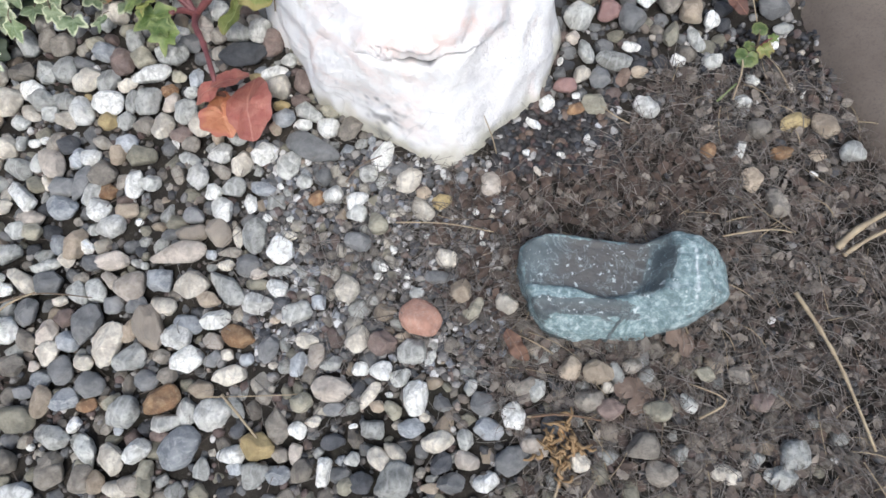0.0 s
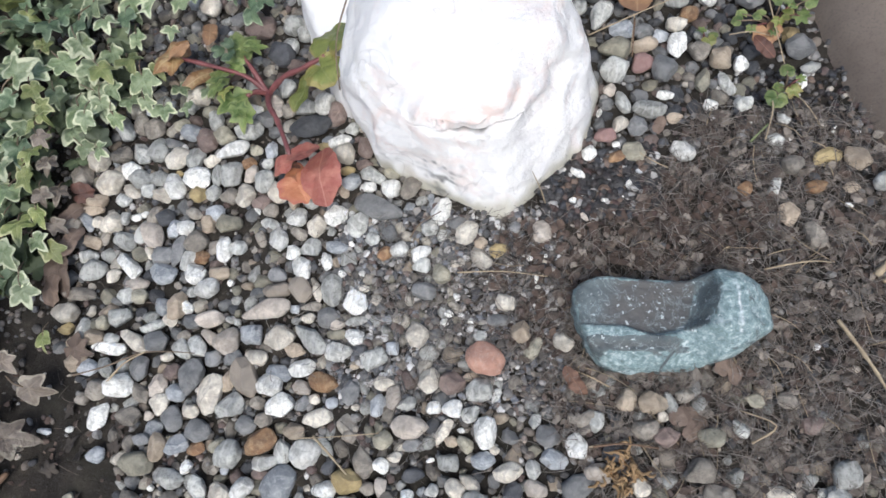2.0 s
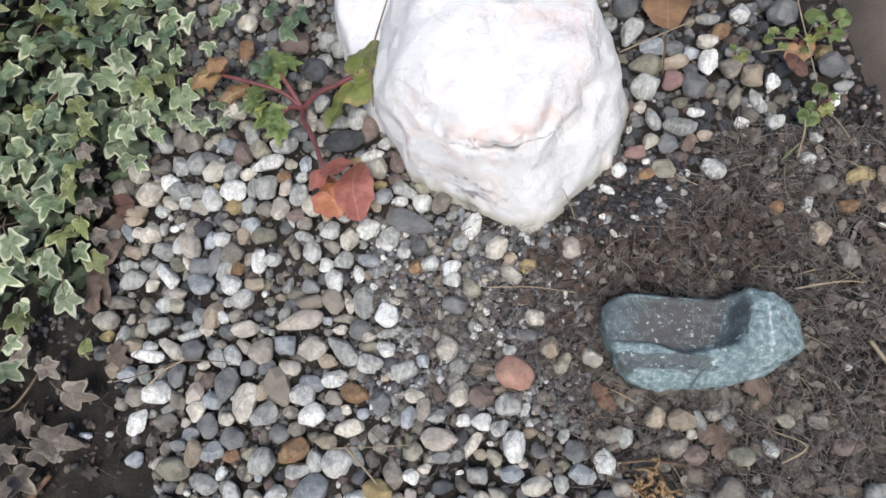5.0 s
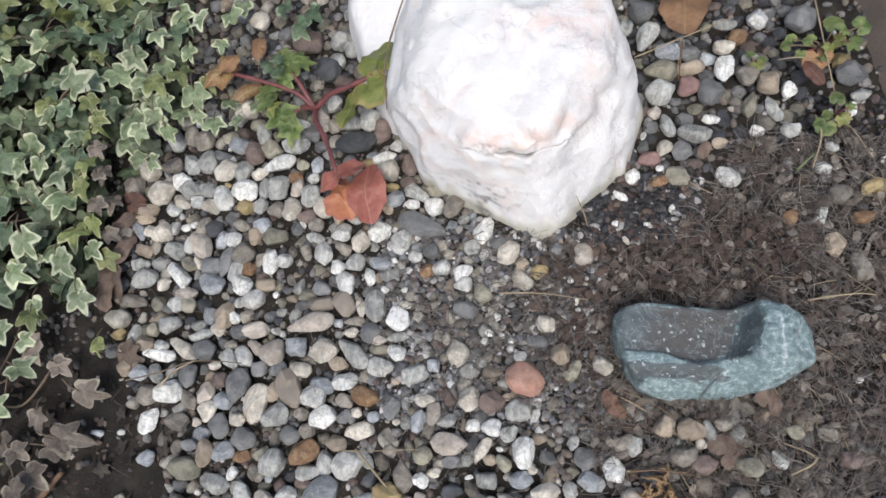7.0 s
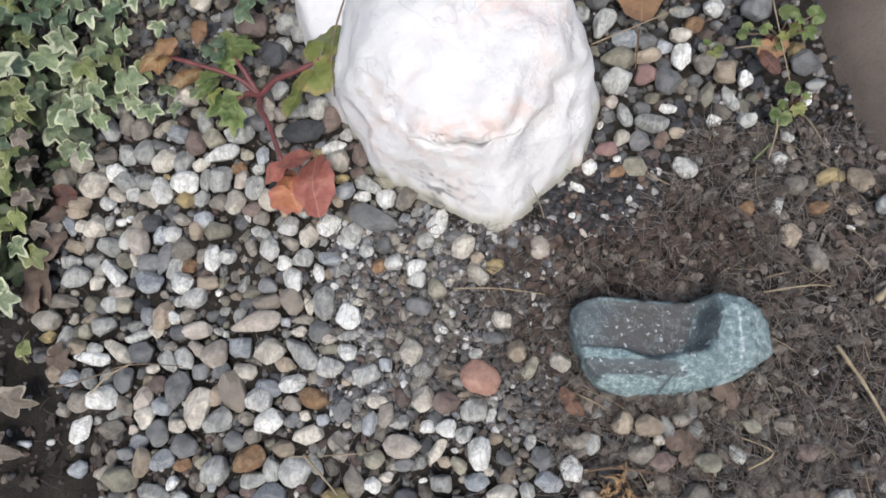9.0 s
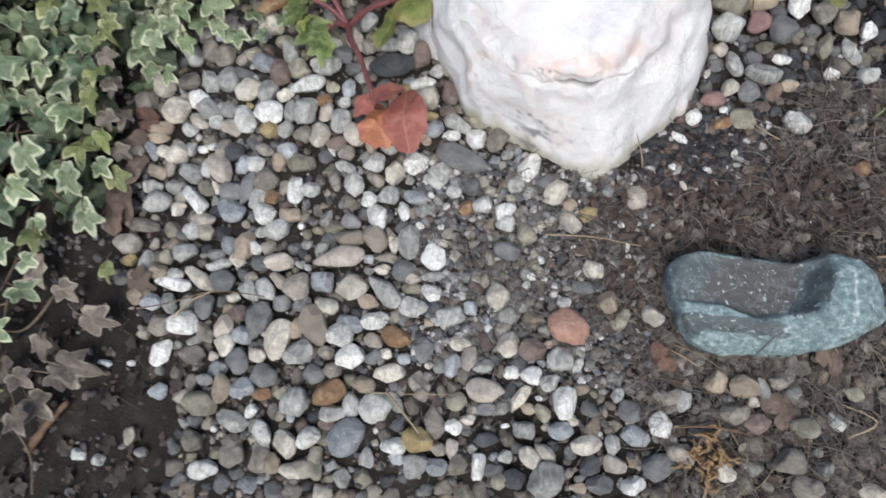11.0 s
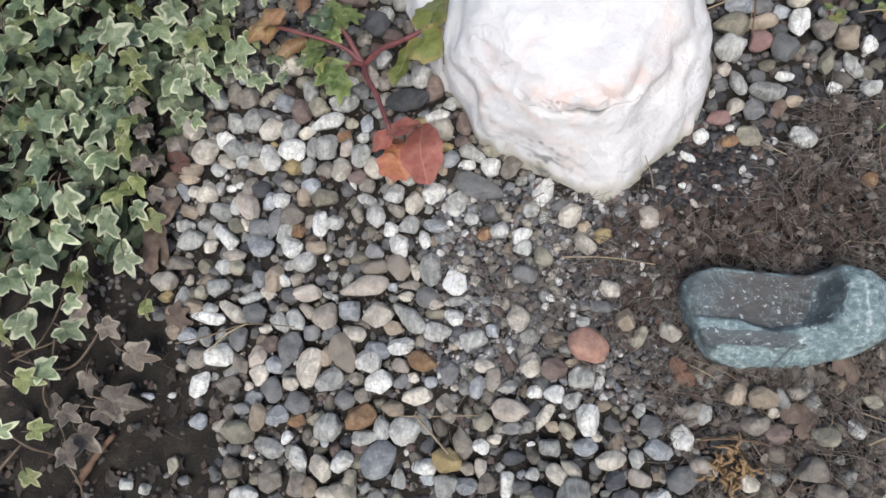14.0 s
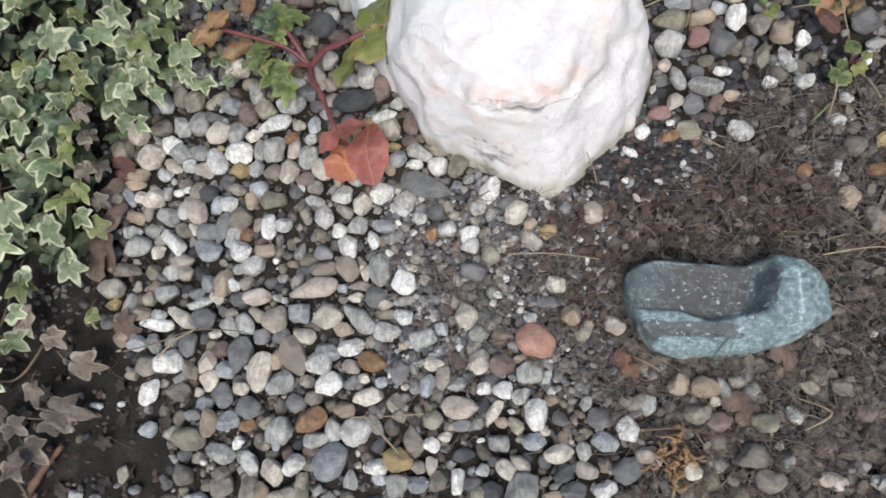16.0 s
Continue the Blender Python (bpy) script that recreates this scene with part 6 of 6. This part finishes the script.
straw([(-0.115, -0.176, 0.014), (-0.080, -0.174, 0.020), (-0.040, -0.170, 0.014)], 0.0006, STRAW, "thin pale straw lying across pebbles")
straw([(-0.311, -0.128, 0.020), (-0.292, -0.111, 0.026), (-0.272, -0.099, 0.024)], 0.0012, STRAW, "pale forked stem lying on pebbles")
straw([(-0.350, -0.122, 0.018), (-0.315, -0.114, 0.022), (-0.272, -0.100, 0.024), (-0.225, -0.100, 0.018)], 0.0010, BROWN_STEM, "thin brown stem lying on pebbles")
straw([(0.337, 0.300, 0.022), (0.339, 0.245, 0.024), (0.348, 0.188, 0.012)], 0.0009, STRAW, "pale brown straw leaning over pebbles")
straw([(0.160, 0.230, 0.020), (0.205, 0.246, 0.026), (0.258, 0.270, 0.024)], 0.0007, STRAW, "pale straw across pebbles beside the boulder")
straw([(0.207, 0.247, 0.026), (0.205, 0.230, 0.022), (0.202, 0.210, 0.012)], 0.0006, STRAW, "short pale straw on pebbles")
straw([(0.207, 0.242, 0.026), (0.204, 0.22, 0.028), (0.202, 0.199, 0.022)], 0.0010, TWIG, "thin brown stalk of the tan leaf", "twig")
straw([(0.275, -0.171, 0.010), (0.294, -0.157, 0.016), (0.269, -0.145, 0.010)], 0.0010, STRAW, "bent tan straw on brown litter")
straw([(0.328, 0.162, 0.012), (0.329, 0.137, 0.018), (0.32, 0.106, 0.012)], 0.0010, STRAW, "grey straw curving over dark gravel")
straw([(0.306, 0.104, 0.012), (0.323, 0.12, 0.016)], 0.0012, WEED_BLADE, "short green grass blade on the litter", "grass")
straw([(0.146, -0.177, 0.014), (0.17, -0.174, 0.018), (0.2, -0.177, 0.012)], 0.0010, TWIG, "reddish thin stalk across pebbles", "twig")
straw([(0.300, 0.224, 0.014), (0.320, 0.223, 0.018), (0.340, 0.219, 0.014)], 0.0007, STRAW, "short pale straw below a seedling")
straw([(0.143, -0.177, 0.010), (0.165, -0.174, 0.013), (0.192, -0.175, 0.010)], 0.0009, STRAW, "thin pale straw on brown litter")
straw([(-0.437, -0.262, 0.006), (-0.420, -0.235, 0.010), (-0.405, -0.214, 0.010)], 0.0045, TWIG, "short orange-brown twig on bare soil", "twig")
straw([(-0.060, 0.285, 0.106), (-0.074, 0.236, 0.100), (-0.086, 0.190, 0.088), (-0.088, 0.156, 0.060)], 0.0011, BROWN_STEM, "thin dark stem lying between the white stones", "twig")
straw([(0.112, 0.050, 0.006), (0.108, 0.056, 0.024), (0.100, 0.066, 0.045)], 0.0007, STRAW, "thin grass blade against the boulder")
straw([(-0.02, 0.015, 0.012), (-0.010, 0.028, 0.016), (0.010, 0.042, 0.012)], 0.0009, BROWN_STEM, "thin brown rootlet among pebbles", "twig")


# ---- litter of needles, rootlets and leaf crumbs ----
def strands(name, count, spread, length, radius, material, label, seed):
    rnd = random.Random(seed)
    verts, faces = [], []
    for k in range(count):
        x, y = spread(rnd)
        a, bend, n = rnd.uniform(0, 2 * math.pi), rnd.gauss(0, 0.28), 5
        ln, r = length * rnd.uniform(0.35, 1.3), radius * rnd.uniform(0.6, 1.4)
        z0, lift = ground_height(x, y) + rnd.uniform(0.001, 0.010), rnd.uniform(0, 0.006)
        base = len(verts)
        for i in range(n):
            f = i / (n - 1)
            s, c = math.sin(a), math.cos(a)
            z = z0 + lift * math.sin(math.pi * f)
            rr = r * (1 - 0.5 * f)
            for q in range(3):
                g = 2.09 * q
                verts.append((x - s * rr * math.cos(g), y + c * rr * math.cos(g), z + rr * math.sin(g)))
            x, y = x + c * ln / n, y + s * ln / n
            a += bend / n * 2
        for i in range(n - 1):
            for q in range(3):
                p, p2 = base + i * 3 + q, base + i * 3 + (q + 1) % 3
                faces.append((p, p2, p2 + 3, p + 3))
    ob = part(name, raw_mesh(name, verts, faces), material)
    tagged(ob, label, "litter", kind="stuff")


LITTER = [(0.10, 0.045), (0.16, 0.02), (0.22, 0.07), (0.27, 0.15), (0.40, 0.14), (0.47, 0.02), (0.47, -0.36), (0.12, -0.36), (0.14, -0.20), (0.09, -0.12), (0.06, -0.06), (0.06, 0.0)]


def on_litter(rnd):
    while True:
        x, y = rnd.uniform(0.04, 0.48), rnd.uniform(-0.36, 0.16)
        thick = noise.noise(Vector((x * 36, y * 36, 9.0))) + 0.5 * noise.noise(Vector((x * 95, y * 95, 4.0)))
        if inside(x, y, LITTER) and thick > rnd.uniform(-0.6, 0.25) and not (x < 0.125 and y > -0.11 and rnd.random() < 0.65) and not (inside(x, y, SHADED) and rnd.random() < 0.4):
            return x, y


# shadow around the slate block, imitated by darker litter and fewer pale bits
SHADED = [(0.06, 0.03), (0.13, 0.03), (0.23, 0.06), (0.32, 0.05), (0.30, -0.015), (0.14, -0.015), (0.12, -0.10), (0.06, -0.08)]


def on_shaded(rnd):
    while True:
        x, y = rnd.uniform(0.05, 0.33), rnd.uniform(-0.10, 0.07)
        if inside(x, y, SHADED):
            return x, y


def on_grit(rnd):
    return rnd.gauss(0.02, 0.06), rnd.gauss(-0.06, 0.06)


def on_bed(rnd):
    return rnd.uniform(-0.40, 0.15), rnd.uniform(-0.30, 0.15)


HAIR_BROWN = plain_material("brown_rootlets", (0.105, 0.082, 0.066), (0.175, 0.14, 0.112))
HAIR_GREY = plain_material("grey_dry_needles", (0.27, 0.243, 0.212), (0.17, 0.152, 0.132))
strands("brown_rootlets", 6500, on_litter, 0.026, 0.00030, HAIR_BROWN, "matted brown needles and rootlets over soil", 51)
strands("grey_needles", 5200, on_litter, 0.034, 0.00036, HAIR_GREY, "scattered grey dry needles over the litter", 52)
strands("pale_straws", 130, on_litter, 0.045, 0.0006, STRAW, "scattered short pale straws over the litter", 53)
strands("grit_rootlets", 900, on_grit, 0.034, 0.00036, HAIR_GREY, "fine dry rootlets over the grit", 54)
strands("bed_rootlets", 160, on_bed, 0.026, 0.00040, HAIR_BROWN, "stray brown rootlets between pebbles", 55)


def crumbs(name, count, spread, low, high, material, label, seed):
    """Broken bits of dead leaves, bent and lying every way."""
    rnd = random.Random(seed)
    verts, faces = [], []
    for k in range(count):
        x, y = spread(rnd)
        s = rnd.uniform(low, high)
        m = pose(x, y, ground_height(x, y) + rnd.uniform(0.001, 0.007), rnd.gauss(0, 28), rnd.gauss(0, 28), rnd.uniform(0, 360))
        base, n = len(verts), 7
        verts.append(m @ Vector((0, 0, s * rnd.uniform(0.05, 0.3))))
        for i in range(n):
            a, r = 2 * math.pi * i / n, s * rnd.uniform(0.55, 1.1)
            verts.append(m @ Vector((r * math.cos(a), 0.65 * r * math.sin(a), s * rnd.uniform(-0.15, 0.15))))
        for i in range(n):
            faces.append((base, base + 1 + i, base + 1 + (i + 1) % n))
    tagged(part(name, raw_mesh(name, verts, faces), material), label, "litter", kind="stuff")


CRUMB_BROWN = plain_material("brown_leaf_crumbs", (0.10, 0.078, 0.062), (0.165, 0.13, 0.105), 150)
CRUMB_TAN = plain_material("tan_leaf_crumbs", (0.30, 0.26, 0.215), (0.175, 0.15, 0.123), 150)
# rootlets darkened in colour for the shadow beside the slate block
SHADED_HAIR = plain_material("shade_dark_rootlets", (0.06, 0.043, 0.034), (0.10, 0.075, 0.058))
CRUMB_DARK = plain_material("dark_leaf_crumbs", (0.065, 0.045, 0.035), (0.11, 0.075, 0.055), 150)
crumbs("brown_leaf_crumbs", 900, on_litter, 0.003, 0.0095, CRUMB_BROWN, "crumbled brown leaf litter over soil", 61)
crumbs("dark_leaf_crumbs", 700, on_litter, 0.003, 0.009, CRUMB_DARK, "dark rotting leaf litter over soil", 62)
crumbs("tan_leaf_crumbs", 1100, on_litter, 0.002, 0.0095, CRUMB_TAN, "pale tan leaf crumbs over the litter", 63)
crumbs("shade_leaf_crumbs", 420, on_shaded, 0.003, 0.009, CRUMB_DARK, "dark leaf litter standing in for shade beside the slate block", 65)
strands("shade_rootlets", 600, on_shaded, 0.026, 0.00032, SHADED_HAIR, "matted rootlets coloured dark as shade beside the slate block", 56)
crumbs("soil_crumbs", 160, lambda rnd: (rnd.uniform(-0.56, -0.28), rnd.uniform(-0.33, -0.12)), 0.002, 0.006, CRUMB_DARK, "scattered brown leaf crumbs on bare soil", 64)


def golden_clump():
    rnd = random.Random(91)
    clump = tagged(new("golden_dry_clump"), "clump of golden-brown dry flower remains on litter", "dry plant")
    for k in range(44):
        x, y = 0.170 + rnd.gauss(0, 0.008), -0.197 + rnd.gauss(0, 0.010)
        a, r, b = rnd.uniform(0, 6.3), rnd.uniform(0.005, 0.013), rnd.gauss(0, 0.7)
        z = rnd.uniform(0.005, 0.016)
        part("sprig", tube([(x, y, z), (x + 0.5 * r * math.cos(a), y + 0.5 * r * math.sin(a), z + 0.003), (x + r * math.cos(a + b), y + r * math.sin(a + b), z - 0.001)],
                           (rnd.uniform(0.0009, 0.0020), 0.0008), 5), GOLD, clump)
    part("stem", tube([(0.172, -0.205, 0.008), (0.169, -0.220, 0.010), (0.162, -0.245, 0.008)], (0.0014, 0.001), 5), STRAW, clump)
    for k in range(4):
        a = k * 1.6
        set_leaf("bract", leaf_mesh("long", 95 + k, 3, 24, 0.3), LEAF_YELLOW, 0.170 + 0.010 * math.cos(a), -0.198 + 0.009 * math.sin(a), 0.010, 0.012, 57 * a, clump, (20, -10))


golden_clump()
